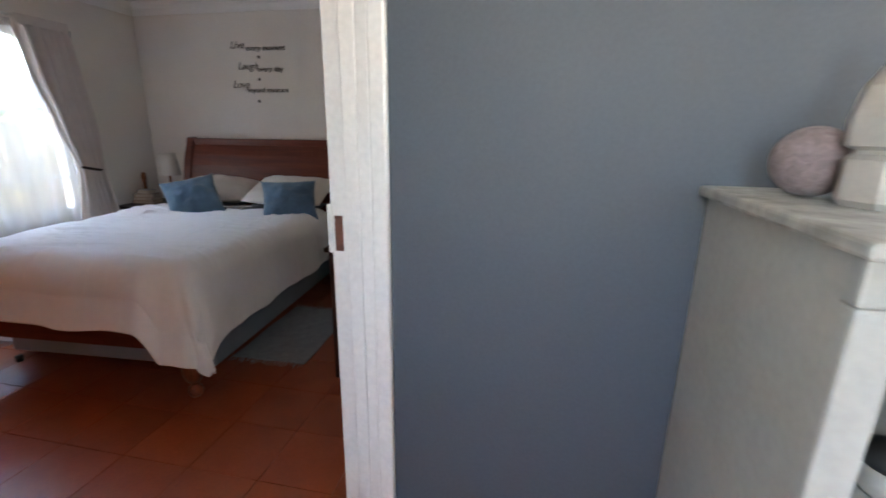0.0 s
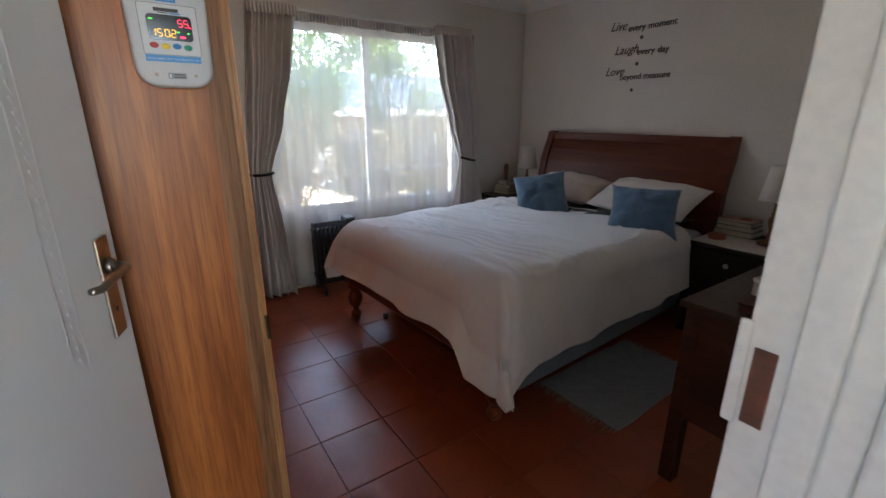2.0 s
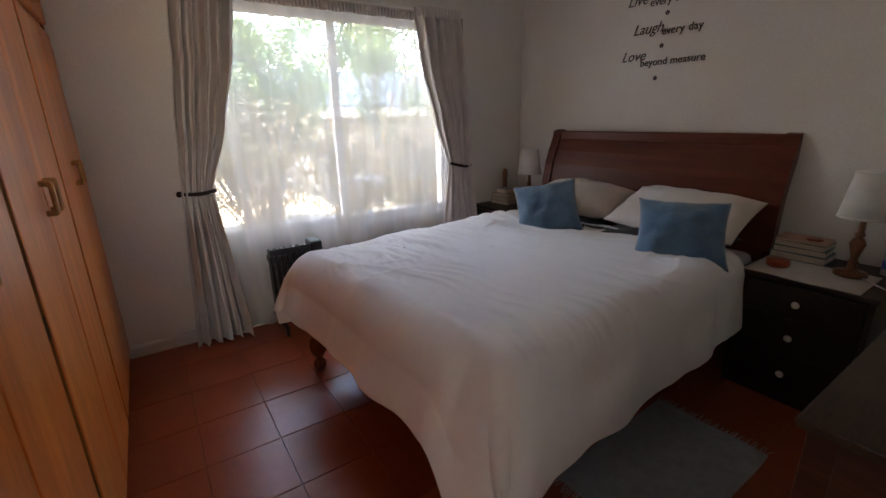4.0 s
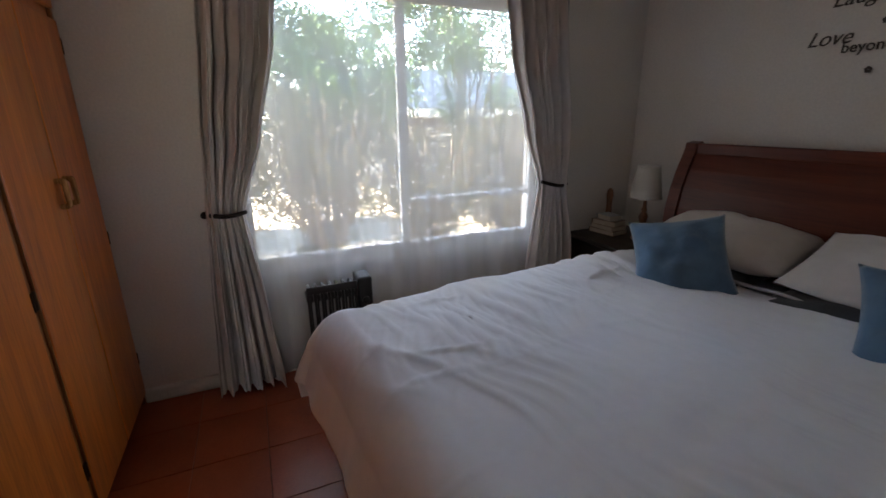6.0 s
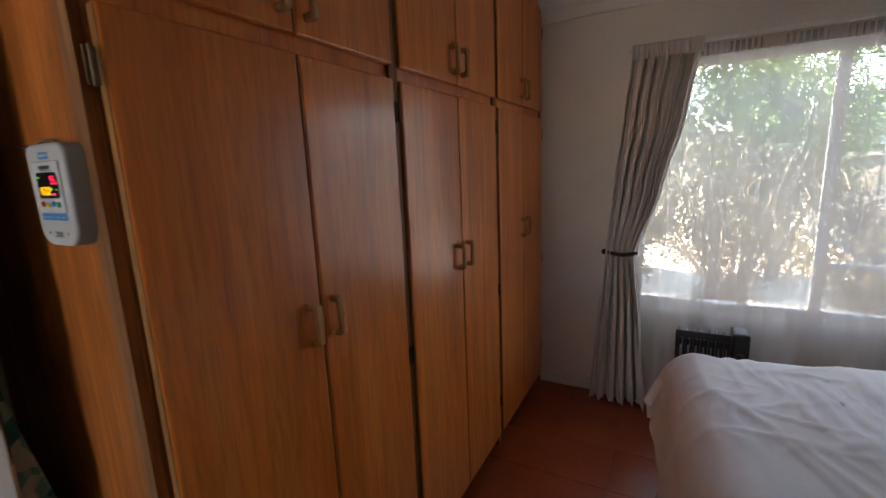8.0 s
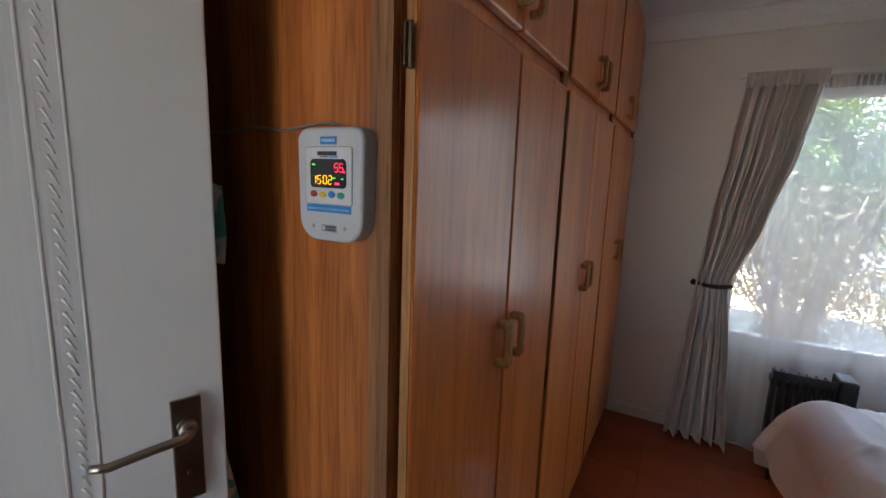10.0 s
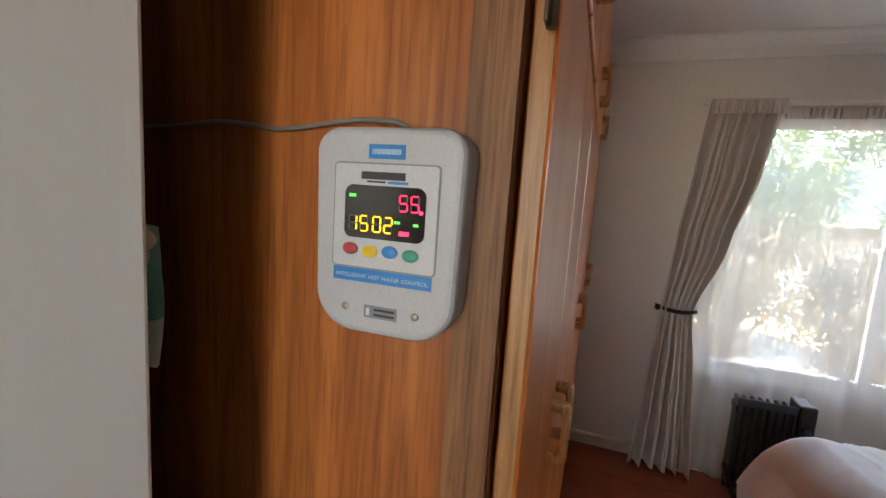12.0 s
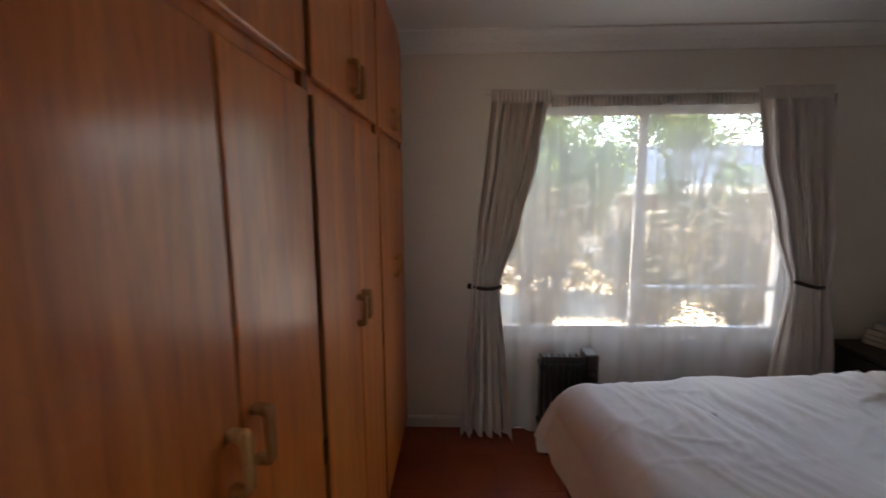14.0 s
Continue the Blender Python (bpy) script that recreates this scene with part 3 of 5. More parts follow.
# ---- window ----
def window():
    y0, y1, z0, z1 = WIN
    w = structure("window_1", boxed(WX - 0.2, WX - 0.04, y0, y1, z0 - 0.002, z0 + 0.012, 0.003), M_FRAME, "cream steel window with clear panes and burglar bars", "window")
    xo, xi = WX - 0.115, WX - 0.075
    mull = 2.315
    f = boxed(xo, xi, y0, y0 + 0.035, z0 + 0.012, z1, 0.004)
    part("window_frame", f, M_FRAME, w)
    part("window_frame", boxed(xo, xi, y1 - 0.035, y1, z0 + 0.012, z1, 0.004), M_FRAME, w)
    part("window_frame", boxed(xo, xi, y0 + 0.035, y1 - 0.035, z1 - 0.045, z1, 0.004), M_FRAME, w)
    part("window_frame", boxed(xo, xi, y0 + 0.035, y1 - 0.035, z0 + 0.012, z0 + 0.05, 0.004), M_FRAME, w)
    part("mullion", boxed(xo - 0.01, xi + 0.006, mull - 0.024, mull + 0.024, z0 + 0.05, z1 - 0.045, 0.004), M_FRAME, w)
    part("transom", boxed(xo, xi, mull + 0.024, y1 - 0.035, 0.906, 0.934, 0.004), M_FRAME, w)
    for a, b, c, d in ((y0 + 0.035, mull - 0.024, z0 + 0.05, z1 - 0.045), (mull + 0.024, y1 - 0.035, 0.934, z1 - 0.045), (mull + 0.024, y1 - 0.035, z0 + 0.05, 0.906)):
        p = part("pane", boxed(xo + 0.017, xo + 0.021, a, b, c, d), M_PANE, w)
        p.visible_shadow = False
    part("sill", boxed(WX - 0.2, WX + 0.006, y0 - 0.03, y1 + 0.03, z0 - 0.03, z0 - 0.003, 0.006), M_SKIRT, w)

def burglar_bars():
    y0, y1, z0, z1 = WIN
    g = thing("burglar_guard", pose(WX - 0.055, 0, 0), "cream welded burglar bars over the opening sash", "burglar bars")
    ya, yb = 2.35, y1 - 0.04
    zs = [0.96, 1.10, 1.22, 1.34, 1.46, 1.80, 1.97]
    for z in (zs[0], zs[4], zs[5], zs[6]):
        part("rail", tube([(0, ya, z), (0, yb, z)], 0.0035, 6), M_BAR, g)
    n = 9
    for i in range(n):
        y = ya + (yb - ya) * (i + 0.5) / n
        part("bar", tube([(0.003, y, zs[0]), (0.003, y, 2.0)], 0.003, 6), M_BAR, g)
        k = 1 + i % 3
        part("tie_bar", tube([(0, y, zs[k]), (0, y + (yb - ya) / n, zs[k])], 0.0035, 6), M_BAR, g)

def curtain(side):
    """One drape, drawn in by its tieback. Edges: (z, outer, inner)."""
    if side < 0:
        stops = [(0.012, 1.185, 1.515), (0.45, 1.215, 1.475), (0.975, 1.258, 1.425), (1.35, 1.285, 1.545), (1.75, 1.33, 1.645), (2.115, 1.365, 1.70)]
    else:
        stops = [(0.012, 3.44, 3.06), (0.45, 3.415, 3.095), (0.985, 3.36, 3.14), (1.35, 3.335, 3.03), (1.75, 3.285, 2.92), (2.115, 3.245, 2.865)]
    def edge(z, k):
        for a, b in zip(stops, stops[1:]):
            if z <= b[0]:
                s = (z - a[0]) / (b[0] - a[0])
                s = s * s * (3 - 2 * s) * 0.45 + s * 0.55
                return a[k] + (b[k] - a[k]) * s
        return stops[-1][k]
    rng = random.Random(11 + side)
    ph = [rng.uniform(0, 6.3) for _ in range(4)]
    def fn(u, v):
        z = stops[0][0] + (stops[-1][0] - stops[0][0]) * v
        a, b = edge(z, 1), edge(z, 2)
        tie = math.exp(-((z - 0.98) / 0.22) ** 2)
        head = max(0.0, (z - 2.02) / 0.095)
        amp = (0.033 + 0.012 * (1 - v)) * (1 - 0.55 * tie) * (1 - 0.55 * min(1, head))
        q = u + 0.035 * math.sin(2.3 * z + ph[0]) * math.sin(math.pi * u)
        w = math.sin(2 * math.pi * 5.2 * q + ph[1]) + 0.45 * math.sin(2 * math.pi * 11.3 * q + ph[2] + 1.4 * z) + 0.3 * math.sin(2 * math.pi * 2.1 * q + ph[3] - 0.8 * z)
        hem = 0.012 * math.sin(2 * math.pi * 5.2 * q + ph[1] + 1.0) * max(0, 1 - v * 12)
        return (WX + 0.118 + amp * w, a + (b - a) * u + 0.006 * w * (1 - tie), z + hem)
    c = thing("curtain", pose(0, 0, 0), "mushroom linen curtain gathered back by a dark tieback", "curtain", "window curtains")
    part("drape", sheet(fn, 110, 60, 0.003), M_CURT, c, smooth=True)
    y0, y1 = sorted((stops[-1][1], stops[-1][2]))
    def tape(u, v):
        w = math.sin(2 * math.pi * 14 * u)
        return (WX + 0.146 + 0.009 * w * (1 - 0.5 * v), y0 + (y1 - y0) * u, 2.045 + 0.075 * v)
    part("heading", sheet(tape, 110, 5, 0.003), M_CURT, c, smooth=True)
    ty, tz = (1.258, 0.97) if side < 0 else (3.362, 0.975)
    yi = 1.43 if side < 0 else 3.135
    zi = tz + (0.012 if side < 0 else 0.04)
    n = 14
    pts = [(WX + 0.03 + 0.145 * math.sin(math.pi * (0.12 + 0.6 * i / n)), ty + (yi - ty) * i / n, tz + (zi - tz) * (i / n) ** 2) for i in range(n + 1)]
    part("tieback", tube(pts, 0.011, 8), M_TIE, c, "dark braided tieback", True)
    part("hook", lathe([(0.006, 0), (0.006, 0.07), (0.016, 0.075), (0.018, 0.085), (0.01, 0.092)], 12), M_TIE, c, "dark knobbed wall hook", True,
         pose(WX, ty - 0.012 * (1 if side < 0 else -1), tz, 0, 90, 0))
    return c

def sheer():
    def fn(u, v):
        y = 1.40 + (3.33 - 1.40) * u
        z = 0.03 + 2.06 * v
        w = math.sin(2 * math.pi * 8.2 * u + 1.3 * math.sin(6 * u)) + 0.35 * math.sin(2 * math.pi * 17 * u + 1.0 + 2 * math.sin(4 * u))
        return (WX + 0.078 - 0.024 * v + (0.005 + 0.021 * (1 - v) ** 1.6) * w, y, z)
    s = solid("net_curtain", sheet(fn, 180, 24), M_SHEER, "white voile net curtain hanging over the window", "net curtain", True)
    def hd(u, v):
        return (WX + 0.056 + 0.006 * math.sin(2 * math.pi * 70 * u), 1.45 + 1.78 * u, 2.035 + 0.065 * v)
    part("heading_tape", sheet(hd, 280, 2, 0.002), M_CURT, s, "gathered heading tape", True)
    r = thing("curtain_rail", pose(0, 0, 0), "slim white curtain rail above the window", "curtain rail")
    part("rail", boxed(WX + 0.05, WX + 0.075, 1.34, 3.27, 2.107, 2.122, 0.003), M_FRAME, r)
    for y in (1.5, 2.3, 3.1):
        part("bracket", boxed(WX, WX + 0.055, y - 0.012, y + 0.012, 2.112, 2.13, 0.003), M_FRAME, r)

# ---- heater ----
def heater():
    h = thing("oil_heater", pose(-3.40, 1.655, 0), "black oil-filled finned radiator heater under the window", "heater")
    def fin():
        pts = []
        for k in range(20):
            a = 2 * math.pi * k / 20
            pts.append((0.062 * math.copysign(abs(math.cos(a)) ** 0.35, math.cos(a)), 0.335 + 0.245 * math.copysign(abs(math.sin(a)) ** 0.35, math.sin(a))))
        b = extrude_outline(pts, 0.010, "y")
        box(b, -0.045, 0.045, -0.012, 0.022, 0.13, 0.17, 0.006)
        box(b, -0.045, 0.045, -0.012, 0.022, 0.50, 0.54, 0.006)
        return b
    me = to_mesh("fin", fin(), M_BLACK)
    for i in range(7):
        ob = new("fin", me)
        ob.parent, ob.matrix_basis = h, pose(0, 0.012 + i * 0.036, 0)
    b = boxed(-0.07, 0.07, 0.262, 0.34, 0.085, 0.605, 0.014, 3)
    part("control_box", b, M_BLACK, h, "black control box with a sloping top")
    part("dial", lathe([(0.02, 0), (0.02, 0.012), (0.016, 0.016)], 16), M_BLACK, h, "", True, pose(0.07, 0.3, 0.48, 0, 90, 0))
    part("front_grille", boxed(0.066, 0.074, 0.0, 0.255, 0.555, 0.595, 0.003), M_BLACK, h)
    part("front_grille", boxed(0.066, 0.074, 0.0, 0.255, 0.09, 0.125, 0.003), M_BLACK, h)
    for i in range(8):
        part("grille_bar", boxed(0.066, 0.073, 0.0 + i * 0.0345, 0.014 + i * 0.0345, 0.125, 0.555, 0.003), M_BLACK, h)
    for y in (0.04, 0.29):
        part("foot", boxed(-0.11, 0.11, y - 0.014, y + 0.014, 0.045, 0.07, 0.006), M_BLACK, h)
        part("foot", boxed(-0.012, 0.012, y - 0.012, y + 0.012, 0.065, 0.14, 0.003), M_BLACK, h)
        for x in (-0.1, 0.1):
            part("wheel", lathe([(0.014, -0.011), (0.024, -0.008), (0.024, 0.008), (0.014, 0.011)], 16), M_BLACK, h, "", True, pose(x, y, 0.024, 90, 0, 0))

# ---- wardrobe ----
WF = 0.838
def wood_pull(parent, x, y, z, h=0.108):
    """A D-shaped wooden pull cut from one piece, standing off the door."""
    def outline(y1, hh, r):
        pts = [(-0.001, -hh)]
        for cz, a0 in ((-hh + r, -90), (hh - r, 0)):
            pts += [(y1 - r + r * math.cos(radians(a0 + 15 * k)), cz + r * math.sin(radians(a0 + 15 * k))) for k in range(7)]
        return pts + [(-0.001, hh)]
    outer, inner = outline(0.033, h / 2, 0.013), outline(0.019, h / 2 - 0.017, 0.008)
    b = bmesh.new()
    # eased edges: the ring is full in the middle of its width and slightly smaller at both sides
    rings = []
    for xx, e in ((-0.0095, 0.0028), (-0.0065, 0.0), (0.0065, 0.0), (0.0095, 0.0028)):
        rings.append(([b.verts.new((xx, max(yy - e, -0.001), zz - math.copysign(e, zz))) for yy, zz in outer], [b.verts.new((xx, yy + (e * 0.6 if yy > 0 else 0), zz + math.copysign(e * 0.6, zz))) for yy, zz in inner]))
    n = len(outer)
    for (o0, i0), (o1, i1) in zip(rings, rings[1:]):
        for k in range(n - 1):
            b.faces.new((o0[k], o0[k + 1], o1[k + 1], o1[k]))
            b.faces.new((i0[k + 1], i0[k], i1[k], i1[k + 1]))
    for o, i in (rings[0], rings[-1]):
        for k in range(n - 1):
            b.faces.new((o[k], o[k + 1], i[k + 1], i[k]))
    return part("handle", b, M_HANDLE, parent, "pale D-shaped varnished wooden pull", True, pose(x, y, z))

def door_leaf(parent, x0, x1, z0, z1, name="door"):
    """A flush door seen from the room: origin at its lower middle, front at +y."""
    w = (x1 - x0) / 2
    b = boxed(-w, w, -0.022, 0.0, 0, z1 - z0, 0.006, 3)
    d = part(name, b, M_WARD, parent, "", False, pose((x0 + x1) / 2, WF, z0))
    part("lipping", boxed(w - 0.001, w + 0.0012, -0.019, -0.003, 0.005, z1 - z0 - 0.005), M_LIGHTWOOD, d, "paler solid wood edge")
    return d

def wardrobe_hinge(parent, x, z):
    b = boxed(-0.009, 0.009, 0.012, 0.0155, -0.028, 0.028, 0.001)
    tube([(0, 0.0175, -0.03), (0, 0.0175, 0.03)], 0.0042, 8, b)
    return part("hinge", b, M_BRASS, parent, "small aged brass hinge", False, pose(x, WF - 0.022, z))

def wardrobe_unit(x_right, x_left, end_panel):
    u = thing("wardrobe_unit", pose(0, 0, 0), "orange-brown veneered wardrobe with two tall doors and top cupboards", "wardrobe", "built-in wardrobes")
    ZL0, ZL1, ZU0, ZU1, DIV = 0.065, 1.795, 1.835, 2.40, 1.815
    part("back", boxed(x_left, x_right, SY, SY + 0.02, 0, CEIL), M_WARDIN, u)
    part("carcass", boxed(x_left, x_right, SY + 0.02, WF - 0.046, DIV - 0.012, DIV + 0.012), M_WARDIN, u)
    part("stile", boxed(x_left, x_left + 0.022, SY + 0.02, WF - 0.012, 0, CEIL, 0.002), M_STILE, u)
    part("stile", boxed(x_right - 0.022, x_right, SY + 0.02, WF - (0.024 if end_panel else 0.012), 0, CEIL, 0.002), M_STILE, u)
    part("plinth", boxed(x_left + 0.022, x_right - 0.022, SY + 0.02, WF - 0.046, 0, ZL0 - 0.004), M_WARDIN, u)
    part("rail", boxed(x_left + 0.022, x_right - 0.022, WF - 0.045, WF - 0.024, ZL1 - 0.02, ZU0 + 0.02, 0.003), M_WARD, u)
    part("head_rail", boxed(x_left + 0.022, x_right - 0.022, WF - 0.045, WF - 0.004, ZU1 + 0.006, CEIL, 0.003), M_WARD, u)
    xm = (x_left + x_right) / 2
    g = 0.021
    for a, b, hx in ((xm + 0.003, x_right - (0.006 if end_panel else g), xm + 0.040), (x_left + g, xm - 0.003, xm - 0.04)):
        d = door_leaf(u, a, b, ZL0, ZL1)
        wood_pull(d, hx - (a + b) / 2, 0, 1.16 - ZL0)
        e = door_leaf(u, a, b, ZU0, ZU1, "top_door")
        wood_pull(e, hx - (a + b) / 2, 0, 0.088)
    for x in (x_right + 0.007 if end_panel else x_right - 0.009, x_left + 0.009):
        for z in (0.26, 0.89, 1.70, 2.3):
            wardrobe_hinge(u, x, z)
    if end_panel:
        part("end_panel", boxed(x_right, x_right + 0.018, SY + 0.002, WF - 0.026, 0, CEIL), M_PANEL, u, "oak-grained veneered end panel")
        part("panel_edge", boxed(x_right + 0.0182, x_right + 0.0197, WF - 0.062, WF - 0.0235, 0, CEIL), M_EDGE, u, "greyish worn edge strip")
    return u

def wardrobes():
    wardrobe_unit(-1.125, -1.935, True)
    wardrobe_unit(-1.935, -2.79, False)
    wardrobe_unit(-2.79, WX, False)

# ---- bedroom door ----
def door_frame():
    J = HY - 0.003                               # face of the strike jamb
    d = structure("door_frame", boxed(EX, HX - 0.076, J, HY + 0.036, 0, DOOR_H, 0.002), M_WHITE, "white gloss painted wooden door frame with strike plate", "door frame")
    part("stop", boxed(EX + 0.044, HX - 0.077, J - 0.006, J - 0.0005, 0, DOOR_H, 0.003), M_WHITE, d)
    part("outer_moulding", boxed(HX - 0.0762, HX - 0.0452, J - 0.0035, HY + 0.036, 0, DOOR_H + 0.05, 0.004), M_WHITE, d)
    part("outer_moulding", boxed(HX - 0.045, HX - 0.002, J - 0.012, HY + 0.036, 0, DOOR_H + 0.05, 0.006), M_WHITE, d)
    part("hinge_jamb", boxed(EX, HX, DOOR_Y0 - 0.03, DOOR_Y0, 0, DOOR_H, 0.003), M_WHITE, d)
    part("hall_moulding", boxed(HX, HX + 0.016, DOOR_Y0 - 0.075, DOOR_Y0 - 0.002, 0, DOOR_H + 0.05, 0.004), M_WHITE, d)
    part("head_jamb", boxed(EX, HX, DOOR_Y0, J - 0.02, DOOR_H, DOOR_H + 0.03, 0.003), M_WHITE, d)
    part("head_moulding", boxed(HX, HX + 0.016, DOOR_Y0, J - 0.03, DOOR_H, DOOR_H + 0.06, 0.004), M_WHITE, d)
    part("strike_plate", boxed(EX + 0.010, EX + 0.032, J - 0.0025, J + 0.0005, 1.045, 1.138, 0.001), M_STRIKE, d, "reddish brown rusted strike plate")
    part("lock_keep", boxed(EX - 0.008, EX + 0.006, J - 0.007, J - 0.0005, 1.04, 1.168, 0.003), M_WHITE, d, "painted-over lock keep")

def bedroom_door():
    """Leaf along local x from the hinge, its seen face at local y = 0, turned open."""
    hx, hy, fx, fy = EX + 0.008, DOOR_Y0 + 0.03, -0.99, 0.585
    L = math.hypot(fx - hx, fy - hy)
    ang = math.degrees(math.atan2(fy - hy, fx - hx))
    d = thing("door_1", pose(hx, hy, 0, 0, 0, ang), "white pressed-grain bedroom door standing open", "door")
    part("leaf", boxed(0, L, 0.0, 0.04, 0.008, DOOR_H - 0.005, 0.003), M_DOOR, d)
    for s in (-1, 1):
        y = -0.001 if s < 0 else 0.041
        y2 = y + s * 0.005
        pl = part("handle_plate", boxed(L - 0.073, L - 0.033, min(y, y2), max(y, y2), 1.03, 1.195, 0.0018), M_STEEL, d, "worn nickel back plate")
        part("lever", tube([(L - 0.053, y2, 1.148), (L - 0.053, y2 + s * 0.02, 1.148), (L - 0.066, y2 + s * 0.03, 1.149), (L - 0.1, y2 + s * 0.031, 1.148), (L - 0.15, y2 + s * 0.029, 1.143), (L - 0.168, y2 + s * 0.024, 1.146)], 0.0075, 10, None, 0.0055), M_STEEL, pl, "curved nickel lever", True)
        part("rose", lathe([(0.013, 0), (0.013, 0.008), (0.009, 0.012)], 16), M_STEEL, pl, "", True, pose(L - 0.053, y2, 1.148, 90 if s < 0 else -90, 0, 0))
        part("keyhole", lathe([(0.005, 0), (0.005, 0.0008)], 12), M_INK, pl, "", True, pose(L - 0.053, y2, 1.075, 90 if s < 0 else -90, 0, 0))
    # pressed panel on the seen face: a raised border and a rope bead inside it
    def arch(inset):
        x0, x1, z0, z1 = 0.11 + inset, L - 0.155 - inset, 1.02 + inset, 1.76 - inset
        pts = [(x0, 0.0, z0), (x0, 0.0, z1)]
        pts += [(x0 + (x1 - x0) * k / 12, 0.0, z1 + 0.10 * math.sin(math.pi * k / 12)) for k in range(1, 12)]
        return pts + [(x1, 0.0, z1), (x1, 0.0, z0)]
    for inset, r in ((0.0, 0.0032), (0.034, 0.0045)):
        part("panel_moulding", tube(arch(inset), r, 10), M_DOOR, d, "", True, pose(0, r - 0.0009, 0))
    rope, run = bmesh.new(), [Vector(p) for p in arch(0.016)]
    for a, c in zip(run, run[1:]):
        n = max(1, int((c - a).length / 0.017))
        for k in range(n):
            p = a.lerp(c, (k + 0.5) / n)
            q = (c - a).normalized() * 0.0085
            side = Vector((-q.z, 0, q.x)) * 0.45
            tube([p - q - side, p, p + q + side], 0.0042, 6, rope, 0.0036)
    tagged(part("rope_bead", rope, M_DOOR, d, "", True, pose(0, 0.0031, 0)), kind="stuff")
    part("lock_edge", boxed(L - 0.0005, L + 0.0012, 0.009, 0.031, 1.03, 1.19), M_BRASS, d)
    return d

def towel():
    """Hangs on the hidden face of the open door; same axes as the leaf."""
    hx, hy, fx, fy = EX + 0.008, DOOR_Y0 + 0.03, -0.99, 0.585
    L, ang = math.hypot(fx - hx, fy - hy), math.degrees(math.atan2(fy - hy, fx - hx))
    def fn(u, v):
        z = 0.40 + 1.02 * v
        w = math.sin(17 * u + 1.5 * z) + 0.4 * math.sin(41 * u)
        spread = 1 - 0.30 * v ** 1.5
        bulge = 0.03 * math.exp(-((z - 0.85) / 0.2) ** 2)
        return (L - 0.16 + (-0.16 + 0.36 * u + bulge * u) * spread, 0.082 + 0.02 * w * (1 - 0.3 * v), z + 0.04 * math.sin(5 * u) * (1 - v))
    t = thing("towel", pose(hx, hy, 0, 0, 0, ang), "teal and white printed towel hung behind the door", "towel")
    part("cloth", sheet(fn, 60, 30, 0.006), M_TOWEL, t, smooth=True)
    def knot(u, v):
        return (L - 0.07 + 0.10 * u, 0.075 + 0.012 * math.sin(9 * u + 3 * v), 1.40 + 0.13 * v - 0.03 * u)
    part("loop_end", sheet(knot, 14, 10, 0.006), M_TOWEL, t, smooth=True)
    part("hook", tube([(L - 0.14, 0.041, 1.46), (L - 0.14, 0.075, 1.45), (L - 0.14, 0.09, 1.42), (L - 0.14, 0.08, 1.40)], 0.006, 8), M_STEEL, t, "small steel hook", True)

# ---- water heater controller ----
def rounded_outline(w, h, rt, rb, flare=0.0):
    pts = []
    for cx, cz, r, a0 in ((w / 2 - rt, h / 2 - rt, rt, 0), (-w / 2 + rt, h / 2 - rt, rt, 90), (-w / 2 + rb, -h / 2 + rb, rb, 180), (w / 2 - rb, -h / 2 + rb, rb, 270)):
        for k in range(9):
            a = radians(a0 + 90 * k / 8)
            x, z = cx + r * math.cos(a), cz + r * math.sin(a)
            pts.append((x * (1 + flare * z / h), z))
    return pts

def seven_segment(bm_on, bm_off, ch, y, z, s):
    """One digit on the display; local y across, z up."""
    on = {"0": "abcdef", "1": "bc", "2": "abged", "5": "afgcd", "8": "abcdefg"}[ch]
    w, h, t = s * 0.5, s, s * 0.09
    seg = {"a": (y, z + h / 2, 1), "g": (y, z, 1), "d": (y, z - h / 2, 1), "f": (y - w / 2, z + h / 4, 0), "b": (y + w / 2, z + h / 4, 0), "e": (y - w / 2, z - h / 4, 0), "c": (y + w / 2, z - h / 4, 0)}
    for k, (a, b, flat) in seg.items():
        da, db = (w / 2 - t * 0.6, t / 2) if flat else (t / 2, h / 4 - t * 0.6)
        box(bm_on if k in on else bm_off, 0.0, 0.0006, a - da, a + da, b - db, b + db)

